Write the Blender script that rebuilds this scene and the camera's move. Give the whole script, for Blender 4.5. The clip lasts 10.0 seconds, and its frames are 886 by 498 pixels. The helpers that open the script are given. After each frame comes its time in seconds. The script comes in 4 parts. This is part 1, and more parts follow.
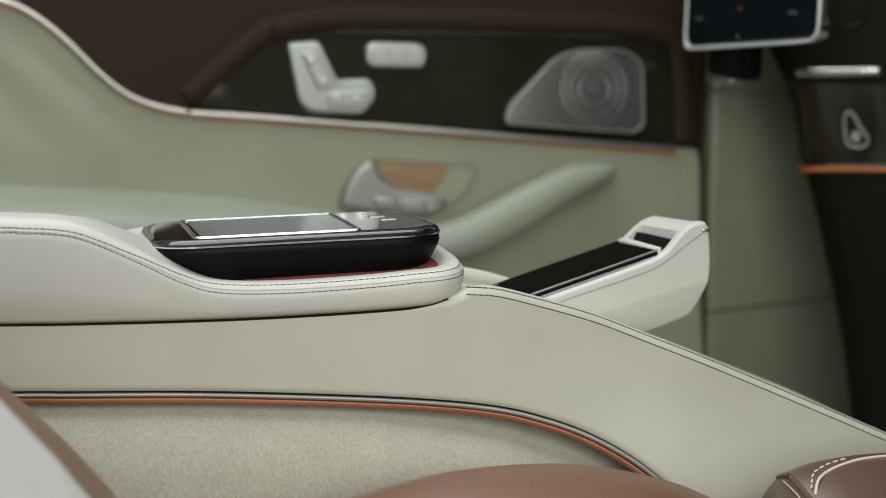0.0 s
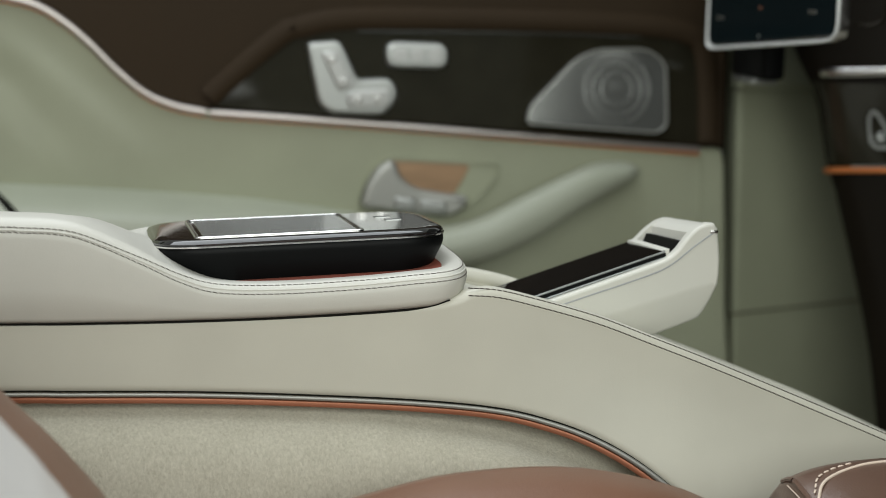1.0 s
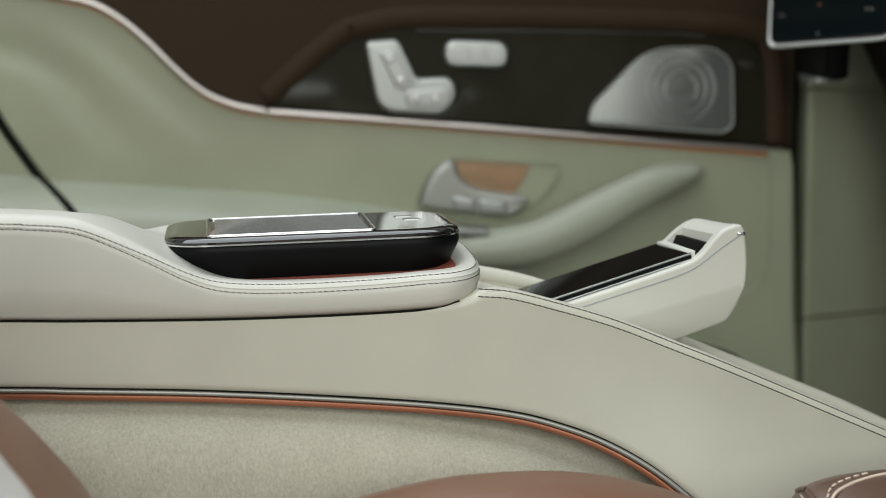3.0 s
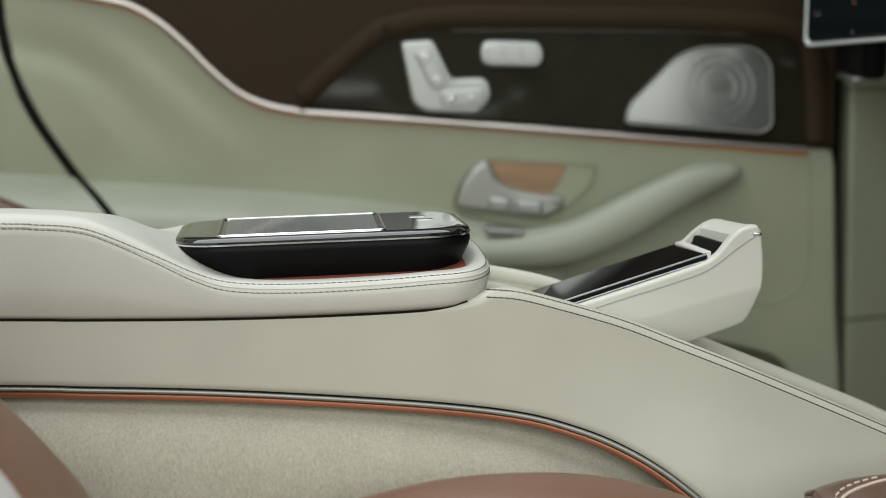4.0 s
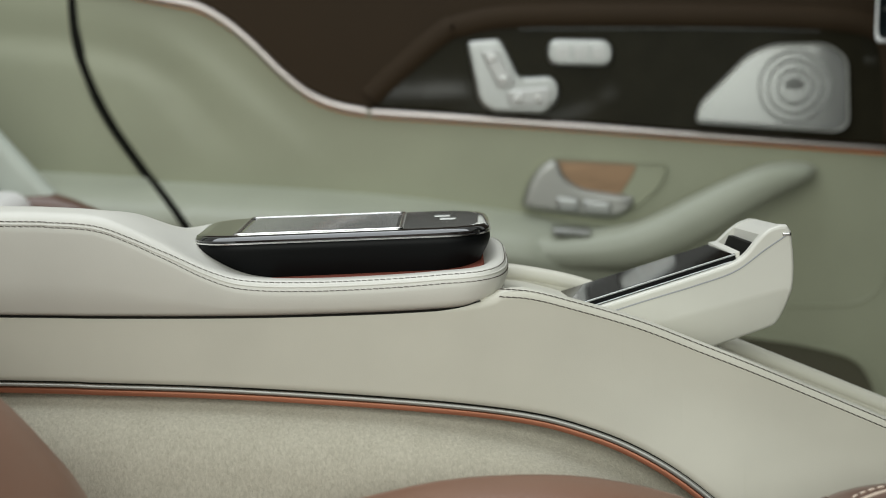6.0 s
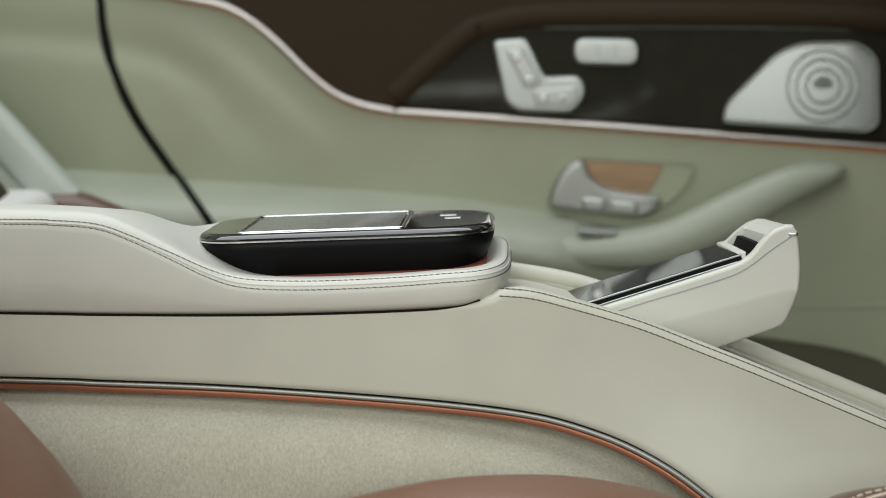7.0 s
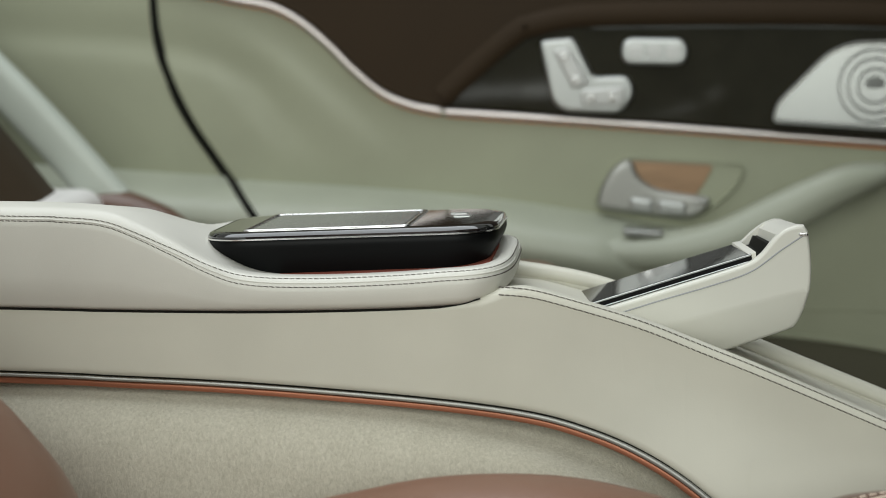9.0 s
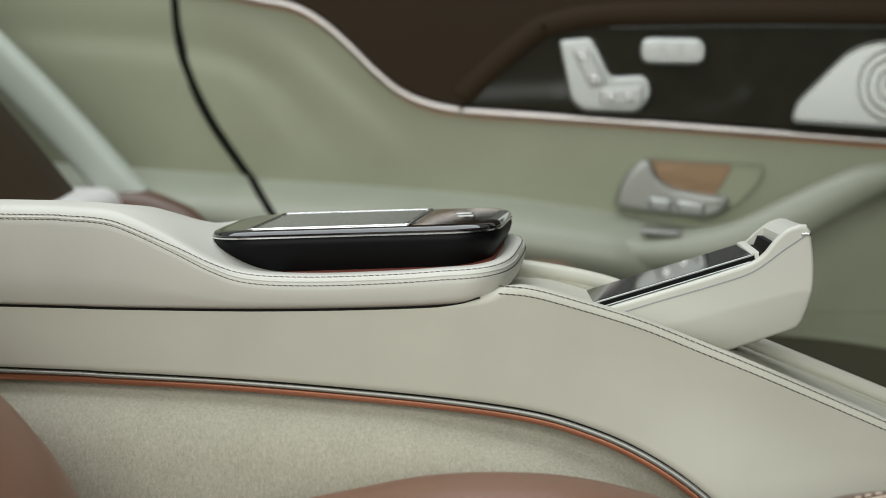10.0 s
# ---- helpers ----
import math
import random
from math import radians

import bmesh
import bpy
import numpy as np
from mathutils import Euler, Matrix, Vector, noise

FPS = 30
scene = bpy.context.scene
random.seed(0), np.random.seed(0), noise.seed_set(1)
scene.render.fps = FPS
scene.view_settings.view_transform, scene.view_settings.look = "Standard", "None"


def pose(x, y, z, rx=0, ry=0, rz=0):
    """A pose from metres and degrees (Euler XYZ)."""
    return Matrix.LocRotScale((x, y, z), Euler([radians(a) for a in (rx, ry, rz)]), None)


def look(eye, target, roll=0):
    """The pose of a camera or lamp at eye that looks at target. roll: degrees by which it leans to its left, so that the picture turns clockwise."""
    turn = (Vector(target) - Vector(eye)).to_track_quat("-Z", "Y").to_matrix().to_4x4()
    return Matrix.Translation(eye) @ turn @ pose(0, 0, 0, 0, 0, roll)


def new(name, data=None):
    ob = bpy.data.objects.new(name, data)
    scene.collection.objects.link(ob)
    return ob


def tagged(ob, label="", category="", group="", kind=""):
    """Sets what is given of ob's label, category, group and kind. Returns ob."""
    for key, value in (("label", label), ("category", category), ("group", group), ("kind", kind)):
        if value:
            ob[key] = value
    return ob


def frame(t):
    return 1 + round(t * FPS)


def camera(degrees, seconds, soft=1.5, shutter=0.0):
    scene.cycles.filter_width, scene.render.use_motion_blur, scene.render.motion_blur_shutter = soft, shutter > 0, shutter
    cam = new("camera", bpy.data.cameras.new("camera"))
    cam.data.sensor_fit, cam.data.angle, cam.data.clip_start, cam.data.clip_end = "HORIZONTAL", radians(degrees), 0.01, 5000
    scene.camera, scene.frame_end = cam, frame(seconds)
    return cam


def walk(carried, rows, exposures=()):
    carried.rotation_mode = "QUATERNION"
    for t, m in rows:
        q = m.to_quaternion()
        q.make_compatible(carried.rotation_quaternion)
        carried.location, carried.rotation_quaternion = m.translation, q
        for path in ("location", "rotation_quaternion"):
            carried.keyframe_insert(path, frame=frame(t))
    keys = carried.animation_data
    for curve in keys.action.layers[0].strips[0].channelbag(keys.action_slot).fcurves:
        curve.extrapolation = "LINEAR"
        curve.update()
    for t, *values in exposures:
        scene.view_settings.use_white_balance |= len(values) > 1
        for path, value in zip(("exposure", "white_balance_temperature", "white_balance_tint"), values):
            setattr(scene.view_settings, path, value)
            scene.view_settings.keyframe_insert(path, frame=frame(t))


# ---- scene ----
cam = camera(28.0, 10.0, soft=0.9)
PATH = [
    (0, (-0.3, -1.129, 0.821), (0.18, 0.785, 0.496), 1.4),
    (0.5, (-0.283, -1.13, 0.821), (0.172, 0.791, 0.496), 1.4),
    (1, (-0.266, -1.13, 0.821), (0.157, 0.797, 0.495), 1.3),
    (1.5, (-0.249, -1.131, 0.821), (0.139, 0.804, 0.494), 1.2),
    (2, (-0.226, -1.131, 0.82), (0.121, 0.811, 0.493), 1.0),
    (2.5, (-0.202, -1.131, 0.82), (0.106, 0.818, 0.492), 1.0),
    (4, (-0.129, -1.134, 0.82), (0.045, 0.831, 0.491), 0.6),
    (4.5, (-0.105, -1.133, 0.82), (0.023, 0.835, 0.49), 0.4),
    (5, (-0.081, -1.132, 0.818), (0.001, 0.84, 0.49), 0.3),
    (5.5, (-0.057, -1.131, 0.817), (-0.02, 0.842, 0.49), 0.1),
    (7, (0.011, -1.128, 0.816), (-0.071, 0.843, 0.489), -0.2),
    (7.5, (0.032, -1.127, 0.815), (-0.087, 0.843, 0.489), -0.3),
    (8, (0.052, -1.127, 0.815), (-0.099, 0.841, 0.49), -0.4),
    (8.5, (0.073, -1.124, 0.814), (-0.111, 0.841, 0.49), -0.5),
    (9, (0.092, -1.122, 0.812), (-0.131, 0.839, 0.49), -0.6),
    (9.5, (0.11, -1.123, 0.812), (-0.144, 0.835, 0.49), -0.6),
    (10, (0.124, -1.122, 0.812), (-0.154, 0.832, 0.49), -0.7),
]
walk(cam, [(t, look(eye, target, roll)) for t, eye, target, roll in PATH])
cam.data.dof.use_dof = True
cam.data.dof.focus_distance = 1.2
cam.data.dof.aperture_fstop = 5.0

# ---- light: a photo studio with soft boxes ----
world = bpy.data.worlds.new("studio")
scene.world = world
world.use_nodes = True
world.node_tree.nodes["Background"].inputs[0].default_value = (0.88, 0.92, 0.86, 1)
world.node_tree.nodes["Background"].inputs[1].default_value = 0.34


def softbox(name, eye, target, sx, sy, watts, colour):
    lamp = bpy.data.lights.new(name, "AREA")
    lamp.shape, lamp.size, lamp.size_y = "RECTANGLE", sx, sy
    lamp.energy, lamp.color = watts, colour
    ob = new(name, lamp)
    ob.matrix_world = look(eye, target)
    return ob


softbox("softbox_overhead", (-0.42, 0.35, 2.3), (-0.22, 0.15, 0.6), 2.2, 1.6, 35, (0.905, 0.96, 1.0))
softbox("softbox_side", (-0.3, -2.7, 1.65), (0.0, 0.2, 0.55), 3.2, 1.7, 62, (0.955, 0.995, 0.94))


# ---- materials ----
def material(name, colour, rough=0.5, metal=0.0, spec=0.5, grain=0.0, grain_size=900.0, vary=0.06, coat=0.0, vary_size=9.0, stretch=(1, 1, 1)):
    """A surface with two scales of variation: broad tone changes and a fine grain that also drives the bump."""
    m = bpy.data.materials.new(name)
    m.use_nodes = True
    nodes, links = m.node_tree.nodes, m.node_tree.links
    b = nodes["Principled BSDF"]
    b.inputs["Roughness"].default_value = rough
    b.inputs["Metallic"].default_value = metal
    b.inputs["Specular IOR Level"].default_value = spec
    b.inputs["Coat Weight"].default_value = coat
    b.inputs["Coat Roughness"].default_value = 0.04
    coords = nodes.new("ShaderNodeTexCoord")
    mapping = nodes.new("ShaderNodeMapping")
    mapping.inputs["Scale"].default_value = stretch
    links.new(coords.outputs["Object"], mapping.inputs["Vector"])
    broad = nodes.new("ShaderNodeTexNoise")
    broad.inputs["Scale"].default_value = vary_size
    broad.inputs["Detail"].default_value = 4
    links.new(mapping.outputs["Vector"], broad.inputs["Vector"])
    ramp = nodes.new("ShaderNodeValToRGB")
    ramp.color_ramp.elements[0].position, ramp.color_ramp.elements[1].position = 0.3, 0.7
    ramp.color_ramp.elements[0].color = (*[c * (1 - vary) for c in colour], 1)
    ramp.color_ramp.elements[1].color = (*[min(1, c * (1 + vary)) for c in colour], 1)
    links.new(broad.outputs["Fac"], ramp.inputs["Fac"])
    links.new(ramp.outputs["Color"], b.inputs["Base Color"])
    rr = nodes.new("ShaderNodeMapRange")
    rr.inputs["To Min"].default_value = max(0.02, rough * 0.88)
    rr.inputs["To Max"].default_value = min(1.0, rough * 1.12)
    links.new(broad.outputs["Fac"], rr.inputs["Value"])
    links.new(rr.outputs["Result"], b.inputs["Roughness"])
    if grain:
        cell = nodes.new("ShaderNodeTexVoronoi")
        cell.inputs["Scale"].default_value = grain_size
        links.new(mapping.outputs["Vector"], cell.inputs["Vector"])
        fine = nodes.new("ShaderNodeTexNoise")
        fine.inputs["Scale"].default_value = grain_size * 0.35
        fine.inputs["Detail"].default_value = 3
        links.new(mapping.outputs["Vector"], fine.inputs["Vector"])
        add = nodes.new("ShaderNodeMath")
        add.operation = "ADD"
        links.new(cell.outputs["Distance"], add.inputs[0])
        links.new(fine.outputs["Fac"], add.inputs[1])
        bump = nodes.new("ShaderNodeBump")
        bump.inputs["Strength"].default_value = grain
        bump.inputs["Distance"].default_value = 0.0006
        links.new(add.outputs[0], bump.inputs["Height"])
        links.new(bump.outputs["Normal"], b.inputs["Normal"])
    return m


def carpet_material(name, dark, light):
    """Looped pile: speckled tufts in short wavering rows."""
    m = material(name, light, rough=0.95, spec=0.15)
    nodes, links = m.node_tree.nodes, m.node_tree.links
    b = nodes["Principled BSDF"]
    b.inputs["Sheen Weight"].default_value = 0.25
    coords = nodes.new("ShaderNodeTexCoord")
    mapping = nodes.new("ShaderNodeMapping")
    mapping.inputs["Scale"].default_value = (1.0, 1.0, 0.55)
    links.new(coords.outputs["Object"], mapping.inputs["Vector"])
    tuft = nodes.new("ShaderNodeTexNoise")
    tuft.inputs["Scale"].default_value = 520
    tuft.inputs["Detail"].default_value = 5
    tuft.inputs["Roughness"].default_value = 0.65
    tuft.inputs["Distortion"].default_value = 0.6
    links.new(mapping.outputs["Vector"], tuft.inputs["Vector"])
    clump = nodes.new("ShaderNodeTexNoise")
    clump.inputs["Scale"].default_value = 45
    clump.inputs["Detail"].default_value = 4
    links.new(mapping.outputs["Vector"], clump.inputs["Vector"])
    mul = nodes.new("ShaderNodeMath")
    mul.operation = "MULTIPLY_ADD"
    mul.inputs[1].default_value = 0.22
    links.new(clump.outputs["Fac"], mul.inputs[0])
    links.new(tuft.outputs["Fac"], mul.inputs[2])
    ramp = nodes.new("ShaderNodeValToRGB")
    ramp.color_ramp.elements[0].position, ramp.color_ramp.elements[1].position = 0.40, 0.80
    ramp.color_ramp.elements[0].color, ramp.color_ramp.elements[1].color = (*dark, 1), (*light, 1)
    links.new(mul.outputs[0], ramp.inputs["Fac"])
    links.new(ramp.outputs["Color"], b.inputs["Base Color"])
    bump = nodes.new("ShaderNodeBump")
    bump.inputs["Strength"].default_value = 0.7
    bump.inputs["Distance"].default_value = 0.0012
    links.new(mul.outputs[0], bump.inputs["Height"])
    links.new(bump.outputs["Normal"], b.inputs["Normal"])
    return m


CREAM = material("cream_leather", (0.584, 0.568, 0.486), 0.45, grain=0.05, grain_size=1300)
CREAM_TOP = material("armrest_leather", (0.612, 0.600, 0.543), 0.42, grain=0.05, grain_size=1300)
SHELL = material("tray_coating", (0.64, 0.63, 0.57), 0.36, vary=0.03)
GREEN = material("sage_leather", (0.327, 0.342, 0.243), 0.45, grain=0.10, grain_size=900)
# sage lightened in colour for the shelf and pull, lit from above
GREEN_LIT = material("lit_sage_leather", (0.368, 0.388, 0.310), 0.42, grain=0.10, grain_size=900)
PALE = material("pale_sage_leather", (0.47, 0.51, 0.45), 0.40, grain=0.10, grain_size=900)
BROWN = material("dark_brown_leather", (0.036, 0.0235, 0.0130), 0.6, spec=0.12, grain=0.12, grain_size=900)
TAN = material("chestnut_leather", (0.185, 0.090, 0.055), 0.36, spec=0.4, grain=0.15, grain_size=800, vary=0.10)
COCOA = material("cocoa_leather", (0.120, 0.069, 0.049), 0.29, grain=0.10, grain_size=700, vary=0.12)
WHITE = material("white_leather", (0.72, 0.70, 0.68), 0.4, grain=0.12)
ESPRESSO = material("espresso_leather", (0.0105, 0.0078, 0.0050), 0.5, spec=0.15, grain=0.12, grain_size=900)
OLIVE = material("olive_lining", (0.085, 0.080, 0.050), 0.7)
GREYLINE = material("grey_paint_line", (0.33, 0.34, 0.35), 0.45)
BEZEL = material("silver_paint", (0.78, 0.79, 0.78), 0.30, metal=0.25)
DULL = material("dull_anodised_metal", (0.39, 0.39, 0.365), 0.46, metal=0.7, vary=0.05)
KEYGREY = material("key_metal_paint", (0.50, 0.50, 0.49), 0.34, metal=0.6)
INLAY = material("black_lacquer", (0.0215, 0.0195, 0.0125), 0.08, spec=0.5, vary=0.12, vary_size=30)
GLASS = material("dark_glass", (0.006, 0.006, 0.007), 0.05, coat=0.8)
# grey base holds the pale reflection in the switched-off screen
SCREEN = material("screen_glass", (0.20, 0.205, 0.20), 0.25, coat=0.3)
PHONE = material("phone_glass", (0.005, 0.005, 0.005), 0.045, spec=0.28)
DISPLAY = material("display_glass", (0.004, 0.009, 0.011), 0.14, spec=0.3)
PLASTIC = material("black_plastic", (0.0032, 0.0036, 0.0038), 0.45, spec=0.12)
# black for gaps and holes, their shade put into the colour
GAP_BLACK = material("black_gap", (0.006, 0.006, 0.004), 0.8, spec=0.2)
CHROME = material("satin_chrome", (0.74, 0.73, 0.72), 0.22, metal=1.0, vary=0.03)
SATIN = material("brushed_aluminium", (0.45, 0.46, 0.45), 0.36, metal=1.0, vary=0.05)
COPPER = material("copper_trim", (0.42, 0.170, 0.098), 0.35, metal=0.6, vary=0.08)
LINER = material("rust_felt", (0.235, 0.066, 0.045), 0.8, spec=0.2)
WOOD = material("walnut_veneer", (0.33, 0.205, 0.115), 0.35, vary=0.22, vary_size=14, stretch=(1, 1, 7))
THREAD = material("charcoal_thread", (0.080, 0.066, 0.054), 0.8)
THREAD_PALE = material("cream_thread", (0.68, 0.56, 0.46), 0.7)
CARPET = carpet_material("beige_carpet", (0.43, 0.405, 0.325), (0.60, 0.57, 0.475))
FLOORING = material("studio_floor", (0.30, 0.30, 0.29), 0.5)
STUDIO = material("studio_paint", (0.62, 0.64, 0.60), 0.8)
PERFORATED = material("speaker_mesh", (0.215, 0.22, 0.21), 0.16, metal=0.70, vary=0.05)
CONE = material("speaker_cone_metal", (0.215, 0.22, 0.21), 0.27, metal=0.70, vary=0.05)
ROSE = material("rose_aluminium", (0.50, 0.455, 0.435), 0.30, metal=0.9, vary=0.05)
ORANGE = material("bright_copper", (0.80, 0.27, 0.085), 0.34, metal=0.55, vary=0.06)


# ---- mesh helpers ----
def curve(points, n=12):
    """A smooth line through the points (Catmull-Rom), n steps a stretch."""
    p = [Vector(q) for q in points]
    p = [2 * p[0] - p[1], *p, 2 * p[-1] - p[-2]]
    out = []
    for i in range(1, len(p) - 2):
        a, b, c, d = p[i - 1:i + 3]
        for k in range(n):
            t = k / n
            out.append(0.5 * (2 * b + (c - a) * t + (2 * a - 5 * b + 4 * c - d) * t * t + (3 * b - a - 3 * c + d) * t ** 3))
    out.append(p[-2])
    return out


def height(points):
    """A function z(x), smooth through the points."""
    line = curve([(x, z, 0) for x, z in points], 10)
    xs, zs = [v.x for v in line], [v.y for v in line]
    return lambda x: float(np.interp(x, xs, zs))


def rounded(points, r, n=6):
    """A closed outline with its corners rounded by r (one value, or one for each corner)."""
    out = []
    count = len(points)
    for i in range(count):
        a, b, c = (Vector(points[(i + k) % count]) for k in (-1, 0, 1))
        ri = r[i] if isinstance(r, (list, tuple)) else r
        u, v = (a - b), (c - b)
        d = min(ri, u.length * 0.48, v.length * 0.48)
        if d < 1e-6:
            out.append(b)
            continue
        p, q = b + u.normalized() * d, b + v.normalized() * d
        for k in range(n + 1):
            t = k / n
            out.append((1 - t) ** 2 * p + 2 * t * (1 - t) * b + t * t * q)
    return out


def part(name, bm, stuff, parent=None, label="", smooth=40):
    """Links a bmesh as one mesh object under its thing or part."""
    bmesh.ops.recalc_face_normals(bm, faces=bm.faces)
    data = bpy.data.meshes.new(name)
    bm.to_mesh(data)
    bm.free()
    data.materials.append(stuff)
    data.shade_smooth()
    data.set_sharp_from_angle(angle=radians(smooth))
    ob = new(name, data)
    if parent is not None:
        ob.parent = parent
    return tagged(ob, label)


def thing(name, label, category, group="", kind=""):
    return tagged(new(name), label, category, group, kind)


def plate(outline, y0, y1, bevel=0.0, segments=3):
    """A slab: the outline in x and z at y0 (towards the camera's side), as deep as y1, with its front edge rounded."""
    pts = []
    for p in outline:
        q = Vector((p[0], p[1]))
        if not pts or (q - pts[-1]).length > 1e-5:
            pts.append(q)
    if (pts[0] - pts[-1]).length < 1e-5:
        pts.pop()
    n = len(pts)
    area = sum(pts[i].x * pts[(i + 1) % n].y - pts[(i + 1) % n].x * pts[i].y for i in range(n))
    inward = []
    for i in range(n):
        a, b = (pts[i] - pts[i - 1]).normalized(), (pts[(i + 1) % n] - pts[i]).normalized()
        na, nb = Vector((-a.y, a.x)), Vector((-b.y, b.x))
        m = na + nb
        m = m.normalized() if m.length > 1e-6 else na
        inward.append(m * (1 if area > 0 else -1) / max(0.5, m.dot(na)))
    bm = bmesh.new()
    steps = [(0.0, y1)]
    if bevel:
        for k in range(segments + 1):
            w = math.pi / 2 * k / segments
            steps.append((bevel * (1 - math.cos(w)), y0 + bevel * (1 - math.sin(w))))
        steps.append((bevel * 1.25, y0))
    else:
        steps.append((0.0, y0))
    rows = [[bm.verts.new((p.x + m.x * d, y, p.y + m.y * d)) for p, m in zip(pts, inward)] for d, y in steps]
    for a, b in zip(rows, rows[1:]):
        for i in range(n):
            bm.faces.new((a[i], a[(i + 1) % n], b[(i + 1) % n], b[i]))
    caps = [bm.faces.new(rows[0]), bm.faces.new(rows[-1])]
    bmesh.ops.triangulate(bm, faces=caps)
    return bm


def slab(outline, z0, z1, bevel=0.0, segments=3):
    """The same, lying: the outline in x and y, from z0 up to z1, its top edge rounded."""
    bm = plate([(p[0], p[1]) for p in outline], -z1, -z0, bevel, segments)
    for v in bm.verts:
        v.co = (v.co.x, v.co.z, -v.co.y)
    return bm


def loft(rings, closed=True, caps=True):
    bm = bmesh.new()
    rows = [[bm.verts.new(p) for p in ring] for ring in rings]
    n = len(rows[0])
    for a, b in zip(rows, rows[1:]):
        for i in range(n if closed else n - 1):
            j = (i + 1) % n
            bm.faces.new((a[i], a[j], b[j], b[i]))
    if caps and closed:
        bm.faces.new(rows[0])
        bm.faces.new(rows[-1])
    return bm


def sweep(path, ru, rv, n=10, side=(0, 1, 0), square=2.0, taper=None):
    """A rod along the path, ru thick across the side direction and rv along it."""
    pts = [Vector(p) for p in path]
    side = Vector(side)
    rings = []
    for i, p in enumerate(pts):
        t = (pts[min(i + 1, len(pts) - 1)] - pts[max(i - 1, 0)]).normalized()
        a = t.cross(side).normalized()
        b = a.cross(t).normalized()
        k = taper(i / (len(pts) - 1)) if taper else 1.0
        ring = []
        for j in range(n):
            w = 2 * math.pi * (j + 0.5) / n
            c, s = math.cos(w), math.sin(w)
            ring.append(p + a * ru * k * math.copysign(abs(c) ** (2 / square), c) + b * rv * k * math.copysign(abs(s) ** (2 / square), s))
        rings.append(ring)
    return loft(rings)


def box(x0, x1, y0, y1, z0, z1, bevel=0.004, segments=3):
    bm = bmesh.new()
    bmesh.ops.create_cube(bm, size=1)
    for v in bm.verts:
        v.co = (x0 + (v.co.x + 0.5) * (x1 - x0), y0 + (v.co.y + 0.5) * (y1 - y0), z0 + (v.co.z + 0.5) * (z1 - z0))
    if bevel:
        bmesh.ops.bevel(bm, geom=bm.edges[:], offset=bevel, segments=segments, profile=0.5, affect="EDGES")
    return bm


def along(path, step):
    """Points at even distances on the path, with the way there."""
    pts = [Vector(p) for p in path]
    run, out, target = 0.0, [], 0.0
    for a, b in zip(pts, pts[1:]):
        d = (b - a).length
        while d > 0 and target <= run + d:
            out.append((a.lerp(b, (target - run) / d), (b - a).normalized()))
            target += step
        run += d
    return out


def stitches(path, normal, step=0.0040, long=0.0036, thick=0.00020, wobble=0.06):
    """A row of short sewn threads along the path, each sunk at its ends."""
    verts, faces = [], []
    rnd = random.Random(len(path))
    for p, t in along(path, step):
        up = Vector(normal)
        s = t.cross(up).normalized()
        up = s.cross(t).normalized()
        t = (t + s * wobble * (0.6 + 0.8 * rnd.random())).normalized()
        base = len(verts)
        for k, h in ((-0.5, -0.0001), (-0.3, 0.00025), (0.3, 0.00025), (0.5, -0.0001)):
            for w in (-1, 1):
                verts.append(p + t * long * k + s * thick * w + up * h)
                verts.append(p + t * long * k + s * thick * w * 0.8 - up * 0.0006)
        for k in range(3):
            a = base + 4 * k
            faces += [(a, a + 2, a + 6, a + 4), (a, a + 4, a + 5, a + 1), (a + 2, a + 3, a + 7, a + 6)]
    bm = bmesh.new()
    vs = [bm.verts.new(v) for v in verts]
    for f in faces:
        bm.faces.new([vs[i] for i in f])
    return bm


# ---- studio and unseen shell round the cabin ----
def studio():
    tagged(part("floor", box(-6, 6, -6, 6, -0.55, -0.45, 0), FLOORING), "plain grey studio floor under the car", "floor", kind="structure")
    for name, b in (("wall_north", (-6, 6, 6, 6.1)), ("wall_south", (-6, 6, -6.1, -6)), ("wall_east", (6, 6.1, -6, 6)), ("wall_west", (-6.1, -6, -6, 6))):
        tagged(part(name, box(*b, -0.45, 3.6, 0), STUDIO), "plain pale studio wall", "wall", kind="structure")


studio()
tagged(part("car_floor", box(-1.3, 1.6, -0.85, 0.80, 0.06, 0.12, 0.01), CARPET), "beige carpeted floor pan of the car", "floor", kind="structure")

def unseen_shell():
    """Unseen panels added to shape the light: open roof, ends, side by the camera."""
    for name, b in (("ceiling", (0.34, 1.6, -0.85, 0.80, 1.20, 1.24)), ("ceiling_rear", (-1.3, -0.95, -0.85, 0.80, 1.20, 1.24)), ("ceiling_side", (-0.95, 0.34, 0.66, 0.80, 1.20, 1.24))):
        tagged(part(name, box(*b, 0.008), GREEN), "unseen sage roof panel added to shade the cabin", "ceiling", kind="structure")
    tagged(part("wall_bulkhead", box(1.6, 1.65, -0.85, 0.80, 0.06, 1.24, 0.008), ESPRESSO), "unseen dark panel added to close the cabin's front", "wall", kind="structure")
    tagged(part("wall_back", box(-1.35, -1.3, -0.85, 0.80, 0.06, 1.24, 0.008), BROWN), "unseen dark brown panel added behind the cabin", "wall", kind="structure")
    # added dark edge for reflections in the loudspeaker cover
    tagged(part("wall_front_door", box(0.63, 1.6, -0.85, -0.80, 0.06, 1.20, 0.008), BROWN), "unseen dark panel added to darken reflections and shade the front", "wall", kind="structure")


unseen_shell()

